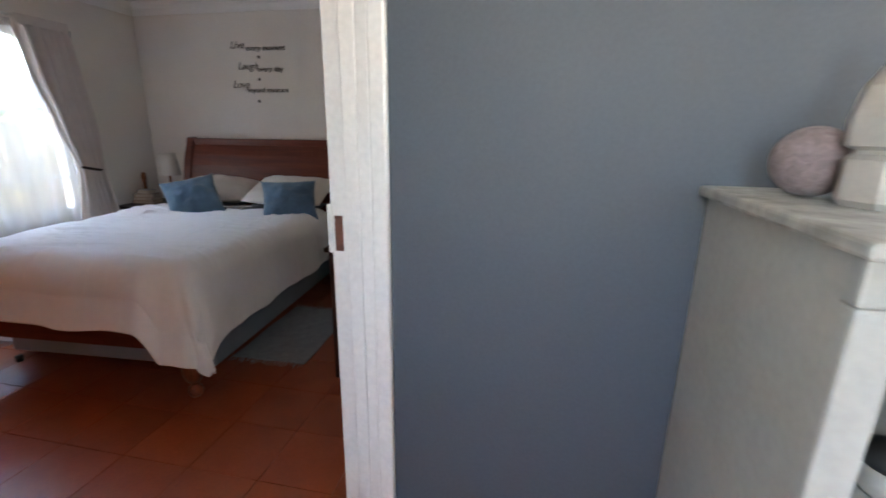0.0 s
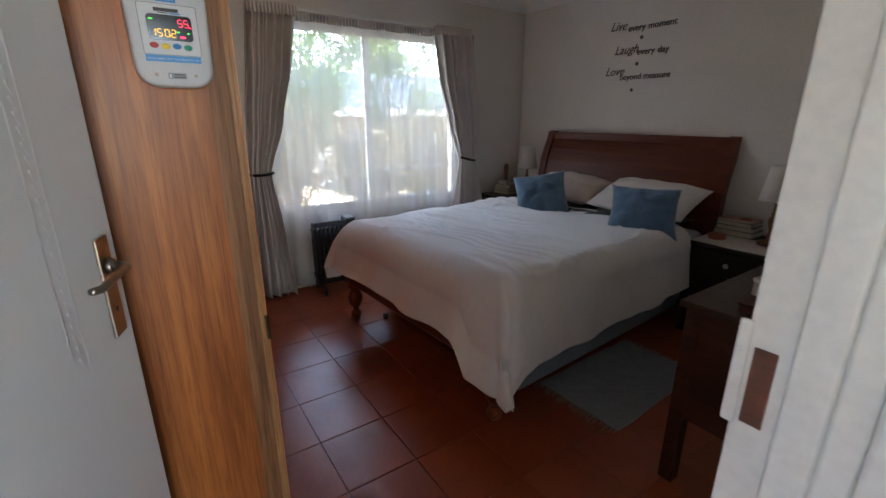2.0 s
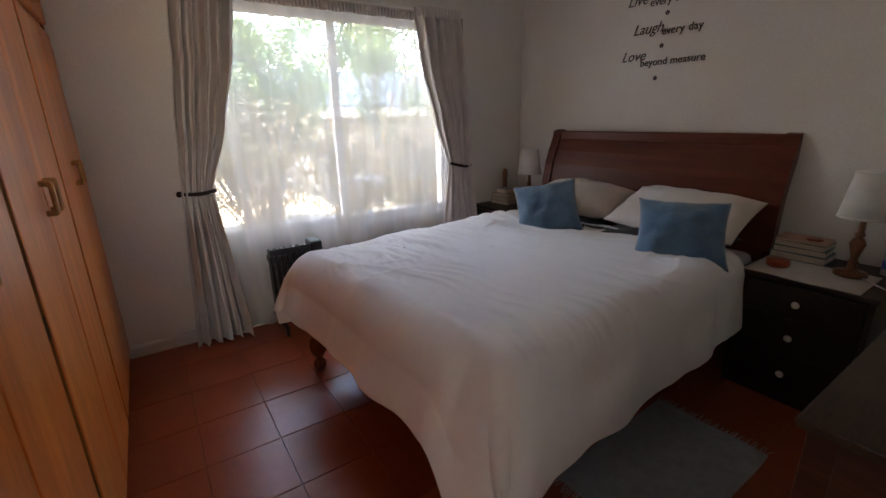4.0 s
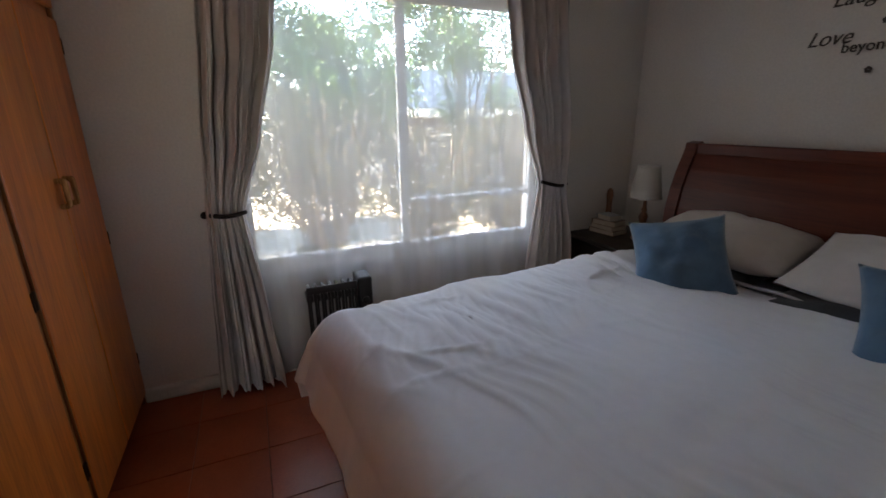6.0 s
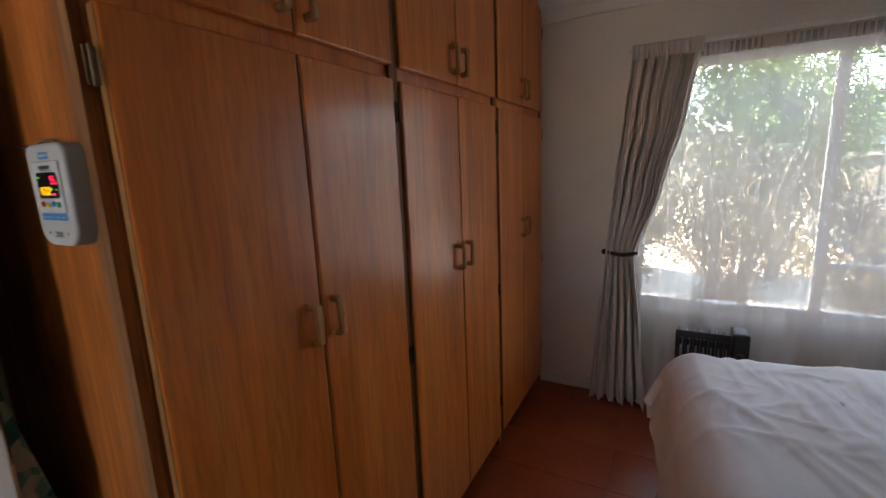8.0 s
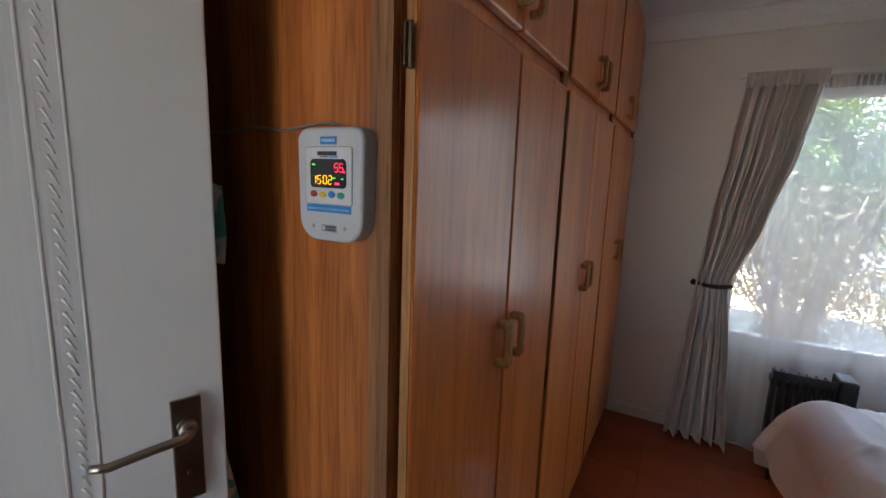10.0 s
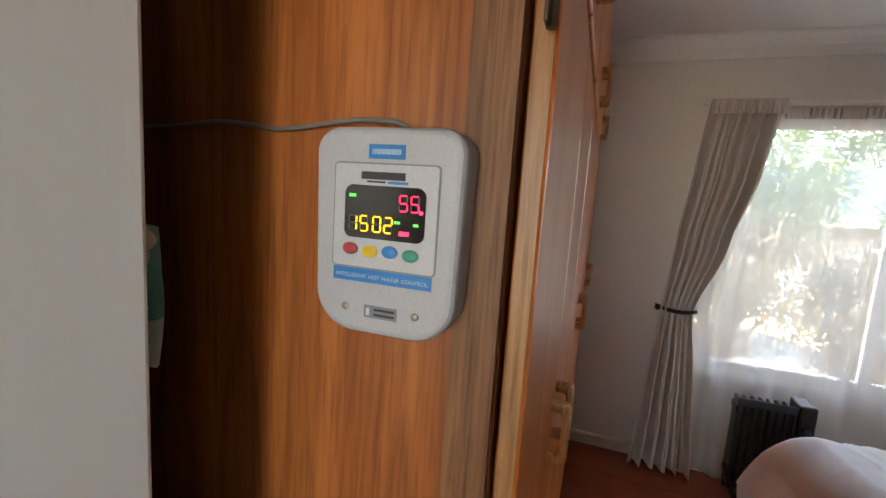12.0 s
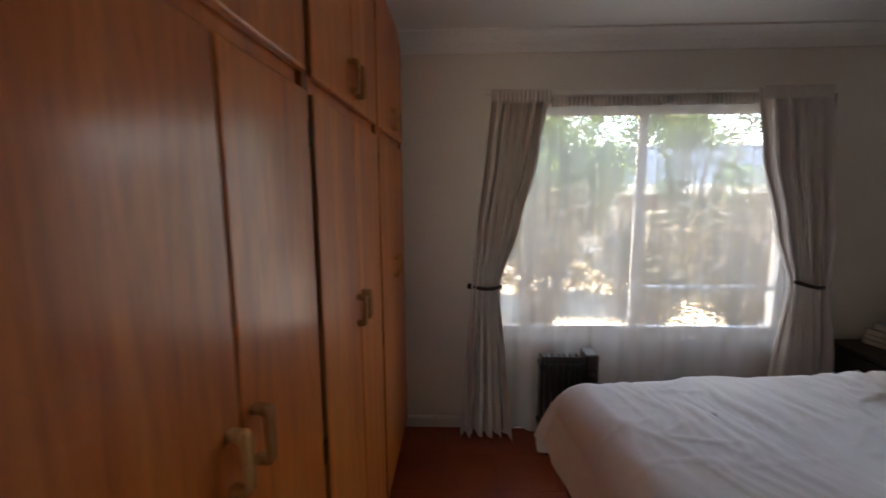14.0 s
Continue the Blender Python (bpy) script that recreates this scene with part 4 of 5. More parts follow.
def controller():
    """Front faces +x; local y to the reader's right, z up, origin at the back's middle."""
    c = thing("water_heater_controller", pose(-1.107, 0.7245, 1.515) @ Matrix.Diagonal((1, 1, 0.92, 1)), "light grey water heater controller with lit display on the panel", "controller")
    W2, H2 = 0.1255, 0.166
    b = extrude_outline([(a, z - 0.0065) for a, z in rounded_outline(W2, H2 + 0.013, 0.022, 0.036, 0.06)], 0.031, "x")
    es = [e for e in b.edges if all(abs(v.co.x - 0.031) < 1e-6 for v in e.verts)]
    bmesh.ops.bevel(b, geom=es, offset=0.006, segments=3, profile=0.5, affect="EDGES")
    part("case", b, M_DEVICE, c)
    f = 0.0312
    face = part("face_plate", extrude_outline(rounded_outline(0.088, 0.088, 0.003, 0.003), 0.0012, "x"), M_FACE, c, "", False, pose(f, 0.0005, 0.008))
    part("plate_rim", extrude_outline(rounded_outline(0.0905, 0.0905, 0.004, 0.004), 0.0007, "x"), M_GREYLAB, c, "", False, pose(f - 0.0002, 0.0005, 0.008))
    pts = rounded_outline(0.069, 0.043, 0.006, 0.006)
    pts = [(a, z + (0.004 * (1 - (a / 0.0345) ** 2) if z > 0 else -0.002 * (1 - (a / 0.0345) ** 2))) for a, z in pts]
    scr = part("display", extrude_outline(pts, 0.0008, "x"), M_SCREEN, c, "black display window", False, pose(f + 0.0013, 0.001, 0.0115))
    amber, red, off = bmesh.new(), bmesh.new(), bmesh.new()
    for k, ch in enumerate("1502"):
        seven_segment(amber, off, ch, -0.0265 + 0.0098 * k + (0.0015 if k > 1 else 0), -0.0095, 0.0128)
    seven_segment(bmesh.new(), off, "8", 0.0075, 0.0095, 0.0128)
    for k, ch in enumerate("55"):
        seven_segment(red, off, ch, 0.0165 + 0.0095 * k, 0.0095, 0.0128)
    box(red, 0, 0.0006, 0.030, 0.0328, 0.0015, 0.0043)
    box(red, 0, 0.0006, 0.014, 0.0222, -0.017, -0.0135)
    for y0, y1, z0, z1 in ((-0.0305, -0.0245, 0.0125, 0.0152), (0.0095, 0.0145, -0.0075, -0.0055), (0.0255, 0.0295, -0.0085, -0.0065)):
        part("status_icon", boxed(0, 0.0006, y0, y1, z0, z1), M_GGLOW, scr, "", False, pose(0.0009, 0, 0))
    for nm, bm_, mt in (("time_digits", amber, M_YGLOW), ("temperature_digits", red, M_RGLOW), ("unlit_digits", off, M_SEG)):
        part(nm, bm_, mt, scr, "", False, pose(0.0009, 0, 0))
    for k, mt in enumerate((M_BRED, M_BYEL, M_BBLU, M_BGRN)):
        bt = lathe([(0.0068, 0), (0.0068, 0.0012), (0.0055, 0.002)], 20)
        part("button", bt, mt, c, ("red", "yellow", "blue", "green")[k] + " oval button", True, pose(f + 0.001, -0.0275 + 0.0175 * k, -0.0205 - 0.0012 * (k % 2), 0, 90, 0) @ Matrix.Diagonal((0.78, 1, 1, 1)))
    part("top_label", boxed(0, 0.0004, -0.0155, 0.0155, -0.006, 0.006), M_LABEL, c, "blue sticker", False, pose(f, 0.0005, 0.0625))
    for k in range(12):
        part("print_bar", boxed(0, 0.0003, -0.0125 + k * 0.0021, -0.0111 + k * 0.0021, -0.0022, 0.0022), M_PALETXT, c, "", False, pose(f + 0.0004, 0.0005, 0.0625))
    lab = part("name_label", boxed(0, 0.0004, -0.0432, 0.0432, -0.0058, 0.0058), M_LABEL, c, "blue sticker with pale capitals", False, pose(f, 0.0, -0.0435, 0, 0, 0))
    tx = lettering("label_text", "INTELLIGENT HOT WATER CONTROL", 0.0047, M_PALETXT, lab, Matrix.Translation((0.0006, 0, -0.0022)) @ Matrix(((0, 0, 1, 0), (1, 0, 0, 0), (0, 1, 0, 0), (0, 0, 0, 1))), 0, 0.0001, "CENTER")
    part("logo_bar", boxed(0, 0.0004, -0.019, 0.0185, -0.0032, 0.0032), M_INK, c, "", False, pose(f + 0.0011, -0.001, 0.0425))
    part("logo_underline", boxed(0, 0.0004, -0.012, 0.004, -0.0008, 0.0008), M_INK, c, "", False, pose(f + 0.0011, -0.003, 0.0375))
    part("logo_accent", boxed(0, 0.0004, -0.005, 0.012, -0.0011, 0.0011), M_LABEL, c, "", False, pose(f + 0.0011, 0.008, 0.0373))
    ph = part("phone_label", boxed(0, 0.0004, -0.0145, 0.0145, -0.0055, 0.0055), M_GREYLAB, c, "grey sticker with small print", False, pose(f, 0.001, -0.0745))
    for k in range(2):
        part("print_bar", boxed(0, 0.0003, -0.0055, 0.0125, -0.001, 0.001), M_INK, ph, "", False, pose(0.0004, 0, 0.0022 - 0.0045 * k))
    part("print_bar", boxed(0, 0.0003, -0.0125, -0.0095, -0.0035, 0.003), M_PALETXT, ph, "", False, pose(0.0004, 0, 0))
    for y in (-0.031, 0.031):
        part("screw", lathe([(0.0032, 0), (0.0032, 0.0008), (0.0018, 0.0012)], 14), M_STEEL, c, "", True, pose(f - 0.0005, y, -0.073, 0, 90, 0))
    cb = thing("cable", pose(-1.107, 0, 0), "thin grey cable stapled across the panel", "cable")
    pts = [(0.004, 0.22 + 0.02 * k, 1.592 + 0.002 * math.sin(0.9 * k) - 0.004 * math.sin(0.31 * k)) for k in range(20)] + [(0.005, 0.63, 1.594), (0.006, 0.66, 1.598), (0.009, 0.69, 1.600), (0.012, 0.722, 1.598), (0.014, 0.735, 1.592)]
    part("sheath", tube(pts, 0.0022, 8), M_CABLE, cb, smooth=True)

# ---- bed ----
BED = pose(-2.105, 1.745, 0, 0, 0, 4.06)
def bed():
    b = thing("bed", BED, "dark mahogany sleigh bed with low turned feet", "bed")
    HW = 0.80
    # headboard: an S-curve profile swept across
    prof = [(2.085, 0.30), (2.085, 0.60), (2.082, 0.75), (2.09, 0.88), (2.115, 1.0), (2.15, 1.10), (2.18, 1.165), (2.2, 1.205), (2.205, 1.235), (2.235, 1.245), (2.25, 1.22), (2.24, 1.17), (2.21, 1.09), (2.17, 0.98), (2.145, 0.87), (2.138, 0.75), (2.14, 0.6), (2.14, 0.30)]
    h = extrude_outline([(y, z) for y, z in prof], 2 * HW - 0.14, "x")
    part("headboard", h, M_BED, b, "", False, pose(-HW + 0.07, 0, 0))
    for x in (-HW, HW - 0.07):
        pp = [(y - 0.014 if k < 9 else y + 0.006, z + (0.012 if 6 < k < 11 else 0)) for k, (y, z) in enumerate(prof)]
        pp = [(y, 0.0 if z == 0.30 else z) for y, z in pp]
        part("head_post", extrude_outline(pp, 0.07, "x"), M_BED, b, "", False, pose(x, 0, 0))
    part("top_rail", boxed(-HW + 0.07, HW - 0.07, 2.188, 2.225, 1.185, 1.2475, 0.008), M_BED, b, "", False)
    for x0 in (-0.745, 0.71):
        part("side_rail", boxed(x0, x0 + 0.035, 0.06, 2.09, 0.27, 0.40, 0.006), M_BED, b)
    part("foot_rail", boxed(-0.71, 0.71, 0.0, 0.04, 0.27, 0.39, 0.006), M_BED, b)
    leg = [(0.024, 0.0), (0.032, 0.012), (0.038, 0.03), (0.034, 0.05), (0.021, 0.062), (0.019, 0.075), (0.034, 0.09), (0.05, 0.125), (0.053, 0.155), (0.045, 0.19), (0.03, 0.21), (0.038, 0.222), (0.046, 0.24), (0.046, 0.27)]
    for x in (-0.7, 0.7):
        q = part("leg", lathe(leg, 24), M_BEDLEG, b, "turned bun foot", True, pose(x, 0.045, 0))
        part("leg_block", boxed(x - 0.05, x + 0.05, -0.005, 0.095, 0.268, 0.40, 0.008), M_BED, b)
    part("slat_base", boxed(-0.71, 0.71, 0.04, 2.08, 0.33, 0.40), M_DARK, b)
    ub = thing("underbed_base", BED, "pale blue-grey fabric base pushed under the bed", "trundle base")
    part("box", boxed(-0.66, 0.66, 0.26, 2.0, 0.03, 0.215, 0.012), M_VALANCE, ub)
    for x in (-0.55, 0.55):
        for y in (0.2, 1.9):
            part("foot", lathe([(0.02, 0), (0.02, 0.035)], 12), M_BLACK, ub, "", True, pose(x, y, 0))
    mt = thing("mattress", BED, "white mattress in a fitted sheet", "mattress")
    part("body", boxed(-0.735, 0.735, 0.05, 2.07, 0.402, 0.61, 0.05, 4), M_SHEET, mt, smooth=True)

def duvet():
    A, TOP, Y1 = 0.69, 0.685, 1.66              # half width of the flat top, height, turned-down end
    SIDE, FOOT, Y0 = 0.437, 0.347, 0.065          # cloth past the side edges and past the foot edge, where the foot edge begins
    def over(q, slope, R=0.11):
        """Out and down for a length q of cloth past an edge of radius R."""
        if q <= 0:
            return 0.0, 0.0
        if q < R * math.pi / 2:
            return R * math.sin(q / R), R * (1 - math.cos(q / R))
        return R + slope * (q - R * math.pi / 2), R + (q - R * math.pi / 2) * math.sqrt(1 - slope * slope)
    def ridged(p, k):
        return (1 - min(1, abs(noise.noise(p)) * 1.6)) ** k
    def fn(u, v):
        su, sv = -0.95 + (0.95 + A + SIDE) * u, v * (Y1 - Y0 + FOOT)
        sgn = 1.0 if su > 0 else -1.0
        fill = min(1.0, max(0.0, (Y1 - sv) / 0.6))
        AW, RW = 0.49 + 0.11 * fill, 0.21 - 0.06 * fill      # the window side: slack at the foot, fuller towards the head
        ox, dx = over(abs(su) - (A if su > 0 else AW), 0.10 if su > 0 else 0.02, 0.11 if su > 0 else RW)
        oy, dy = over(sv - (Y1 - Y0), 0.32, 0.13)
        x = sgn * (min(abs(su), A if su > 0 else AW) + ox)
        y = max(Y1 - sv, Y0) - oy
        both, most = min(dx, dy), max(dx, dy)
        ease = lambda q: min(1.0, max(0.0, q)) ** 2 * (3 - 2 * min(1.0, max(0.0, q)))
        flap = ease((su - A + 0.13) / 0.12) * ease((sv - (Y1 - Y0)) / 0.22)
        z = TOP - most - flap * (TOP - max(dx, 0.249) - 0.285 + 0.07 * ease(dx / 0.3))
        spread = ease((sv - (Y1 - Y0) + 0.14) / 0.24) * min(1.0, dx / 0.3)
        if both > 0:
            x += sgn * (0.2 if sgn > 0 else 0.0) * both
            y += (0.2 if sgn > 0 else -0.12) * both
        if sgn > 0:
            x += 0.03 * spread
        flat = math.exp(-((dx + dy) / 0.12) ** 2)
        side = 1 - flat
        z += flat * (0.034 * max(0.0, 1 - (Y1 - min(sv, Y1)) / 1.0) + 0.016 * math.cos(min(1.0, abs(x) / A) * math.pi / 2))
        n1 = noise.noise(Vector((x * 2.3, y * 2.1, 1.0)))
        wx, wy = x + 0.08 * noise.noise(Vector((x * 3, y * 3, 4.0))), y + 0.08 * noise.noise(Vector((x * 3, y * 3, 8.0)))
        m1, m2 = noise.noise(Vector((x * 1.7, y * 1.9, 21.0))), noise.noise(Vector((x * 2.6, y * 2.2, 33.0)))
        west = 0.7 + 0.3 * min(1.0, max(-1.0, -x / 0.5))
        crease = 0.75 * ridged(Vector((wx * 1.3 + wy * 0.5, wy * 6.5 - wx * 1.2, 3.0)), 3) * max(0.0, 0.35 + m1) * west
        crease += 0.6 * ridged(Vector((wx * 2.0 + wy * 0.8, wy * 13 - wx * 2.6, 7.0)), 3) * max(0.0, 0.3 + m2) * west
        crease += 0.16 * ridged(Vector((wx * 3 - wy * 1.5, wy * 19 + wx * 5, 15.0)), 3) * max(0.0, 0.2 + m1 - m2)
        crease += 0.35 * ridged(Vector((wx * 7 + wy * 2.5, wy * 2.2 - wx * 2, 11.0)), 5) * max(0.0, 0.25 - m2)
        z -= 0.04 * ease((0.62 - sv) / 0.4) * math.cos(min(1.0, abs(x + 0.08) / 0.6) * math.pi / 2)
        near_edge = math.exp(-((abs(su) - A) / 0.25) ** 2) + math.exp(-((sv - (Y1 - Y0)) / 0.22) ** 2)
        z += 0.012 * n1 + flat * 0.04 * crease * (0.75 + 0.25 * min(1.0, near_edge))
        # upright folds in the hanging parts
        fy = 0.55 * math.sin(y * 13 + 3 * n1) + noise.noise(Vector((y * 6, z * 2, 5.0))) + 0.5 * crease
        fx = 0.45 * math.sin(x * 11 + 3 * n1) + noise.noise(Vector((x * 6, z * 2, 9.0))) + 0.5 * crease
        if dx > 0.02:
            x += sgn * 0.016 * side * fy * min(1, dx / 0.15)
        if dy > 0.02:
            y -= 0.017 * side * fx * min(1, dy / 0.15)
        if both > 0:
            k = min(1, both / 0.12)
            r = 0.014 * k * math.sin(math.atan2(dx, dy) * 8 + 1.0)
            x += sgn * r * 0.7
            y -= r * 0.7
        z += 0.012 * side * noise.noise(Vector((x * 5, y * 5, 2.0)))
        return (x, y, max(z, 0.05))
    d = thing("duvet", BED, "creased off-white cotton duvet hanging over the bed's sides", "duvet")
    part("cover", sheet(fn, 290, 270, 0.02), M_DUVET, d, smooth=True)
    def band(u, v):
        x = -0.66 + 1.32 * u
        return (x, Y1 - 0.02 + 0.07 * v, TOP + 0.010 - 0.02 * v + 0.004 * math.sin(x * 19) + 0.014 * math.cos(min(1.0, abs(x) / A) * math.pi / 2))
    part("turned_edge", sheet(band, 60, 6, 0.012), M_SHEET, d, "white turned-back sheet edge", True)

def cushion_mesh(w, h, t, pinch=0.07, seed=0, n=26):
    """A stuffed pillow lying in local xz, thickness along y, standing on z = 0."""
    bm = bmesh.new()
    for s in (-1, 1):
        def fn(a, b):
            u, v = 2 * a - 1, 2 * b - 1
            th = ((1 - abs(u) ** 2.4) * (1 - abs(v) ** 2.4)) ** 0.55
            x = u * w / 2 * (1 - pinch * (1 - v * v) * 1.0 + pinch * 0.3)
            z = v * h / 2 * (1 - pinch * (1 - u * u) * 1.0 + pinch * 0.3)
            k = 0.035 * noise.noise(Vector((u * 2.5 + seed, v * 2.5, s))) + 0.012 * noise.noise(Vector((u * 8 + seed, v * 8, s)))
            return (x, s * t / 2 * th + k * th * 0.6, z + h / 2)
        sheet(fn, n, n, 0, bm)
    bmesh.ops.remove_doubles(bm, verts=bm.verts[:], dist=1e-4)
    return bm

def leaning(foot, along, up):
    """A pose from the middle of the lower edge, the edge's direction and the way up the cloth."""
    x = Vector(along).normalized()
    z = Vector(up)
    z = (z - x * z.dot(x)).normalized()
    y = z.cross(x)
    return Matrix(((x.x, y.x, z.x, foot[0]), (x.y, y.y, z.y, foot[1]), (x.z, y.z, z.z, foot[2]), (0, 0, 0, 1)))

def pillows():
    def put(name, w, h, t, mt, m, label, seed, group, pinch=0.07):
        return solid(name, cushion_mesh(w, h, t, pinch, seed), mt, label, "pillow" if name == "pillow" else "cushion", True, m, "", group)
    put("pillow", 0.66, 0.42, 0.12, M_GREYP, pose(-2.61, 3.30, 0.665, -86, 0, 6), "dark grey cotton pillow lying under a pale one", 1, "bed pillows")
    put("pillow", 0.66, 0.42, 0.12, M_GREYP, pose(-1.87, 3.32, 0.665, -86, 0, 3), "dark grey cotton pillow lying under a pale one", 2, "bed pillows")
    put("pillow", 0.68, 0.44, 0.21, M_SATIN, leaning((-2.53, 3.40, 0.765), (1, 0.12, -0.03), (0, 0.9, 0.18)), "beige satin pillow propped at the headboard", 3, "bed pillows", 0.04)
    put("pillow", 0.70, 0.45, 0.18, M_PILLOW, leaning((-1.83, 3.40, 0.745), (1, 0.06, -0.02), (0, 0.88, 0.32)), "cream cotton pillow propped at the headboard", 4, "bed pillows", 0.04)
    put("scatter_cushion", 0.40, 0.40, 0.14, M_BLUEC, leaning((-2.39, 3.15, 0.64), (0.25, 0.25, 0.06), (-0.14, 0.19, 0.26)), "square dusty blue velvet scatter cushion", 5, "blue cushions", 0.1)
    put("scatter_cushion", 0.41, 0.36, 0.14, M_BLUEC, leaning((-1.59, 3.16, 0.66), (0.29, 0.165, 0.0), (-0.26, 0.46, 0.62)), "square dusty blue velvet scatter cushion", 6, "blue cushions", 0.1)

# ---- bedside ----
def nightstand(x0, x1, knobs_side):
    n = thing("nightstand", pose((x0 + x1) / 2, 3.72, 0), "black-stained wooden nightstand with pale round knobs", "nightstand", "nightstands")
    w, d, h = (x1 - x0) / 2, 0.26, 0.63
    part("top", boxed(-w, w, -d - 0.012, d, h - 0.025, h, 0.006), M_DARK, n)
    part("side", boxed(-w + 0.01, -w + 0.03, -d + 0.005, d, 0, h - 0.025), M_DARK, n)
    part("side", boxed(w - 0.03, w - 0.01, -d + 0.005, d, 0, h - 0.025), M_DARK, n)
    part("back", boxed(-w + 0.03, w - 0.03, d - 0.015, d, 0.03, h - 0.025), M_DARK, n)
    part("plinth", boxed(-w + 0.03, w - 0.03, -d + 0.015, d - 0.015, 0, 0.06), M_DARK, n)
    z = 0.07
    for hh in (0.19, 0.17, 0.15):
        q = part("drawer", boxed(-w + 0.034, w - 0.034, -d - 0.004, d - 0.02, z, z + hh, 0.004), M_DARK, n)
        part("knob", lathe([(0.006, 0), (0.006, 0.012), (0.014, 0.017), (0.017, 0.024), (0.012, 0.031), (0.004, 0.033)], 16), M_KNOB, q, "pale ceramic knob", True, pose(0, -d - 0.004, z + hh / 2, 90, 0, 0))
        z += hh + 0.008
    return n

def table_lamp(x, y, z):
    l = thing("table_lamp", pose(x, y, z), "table lamp with turned wooden base and cream shade", "lamp", "bedside lamps")
    part("base", lathe([(0.062, 0), (0.064, 0.008), (0.058, 0.018), (0.03, 0.024), (0.02, 0.032), (0.016, 0.05), (0.022, 0.062), (0.013, 0.075), (0.018, 0.1), (0.026, 0.13), (0.03, 0.15), (0.02, 0.172), (0.013, 0.18), (0.02, 0.192), (0.013, 0.205), (0.011, 0.25), (0.014, 0.258), (0.014, 0.27)], 24), M_LAMPWOOD, l, "", True)
    part("socket", lathe([(0.012, 0.27), (0.012, 0.31), (0.02, 0.315), (0.02, 0.35)], 14), M_WHITE, l, "", True)
    def fn(u, v):
        r = 0.096 - 0.030 * v
        a = 2 * math.pi * u
        return (r * math.cos(a), r * math.sin(a), 0.272 + 0.20 * v)
    b = sheet(fn, 40, 3, 0.002)
    bmesh.ops.remove_doubles(b, verts=b.verts[:], dist=1e-5)
    s = part("shade", b, M_SHADE, l, "tapered cream drum shade", True)
    for rr, zz in ((0.096, 0.273), (0.067, 0.471)):
        part("trim", lathe([(rr - 0.003, zz - 0.004), (rr + 0.002, zz - 0.004), (rr + 0.002, zz + 0.004), (rr - 0.003, zz + 0.004)], 36), M_SHADE, s, "", True)
    return l

def book(x, y, z, w, d, t, rz, cover, label):
    b = thing("book", pose(x, y, z, 0, 0, rz), label, "book", "bedside books")
    part("page_block", boxed(-w / 2 + 0.003, w / 2 - 0.004, -d / 2 + 0.004, d / 2 - 0.004, 0.002, t - 0.002), M_PAPER, b)
    part("cover", boxed(-w / 2, w / 2, -d / 2, d / 2, 0, 0.002), M_BOOKS[cover], b)
    part("cover", boxed(-w / 2, w / 2, -d / 2, d / 2, t - 0.002, t), M_BOOKS[cover], b)
    part("spine", boxed(-w / 2 - 0.0025, -w / 2, -d / 2, d / 2, 0, t, 0.0008), M_BOOKS[cover], b)

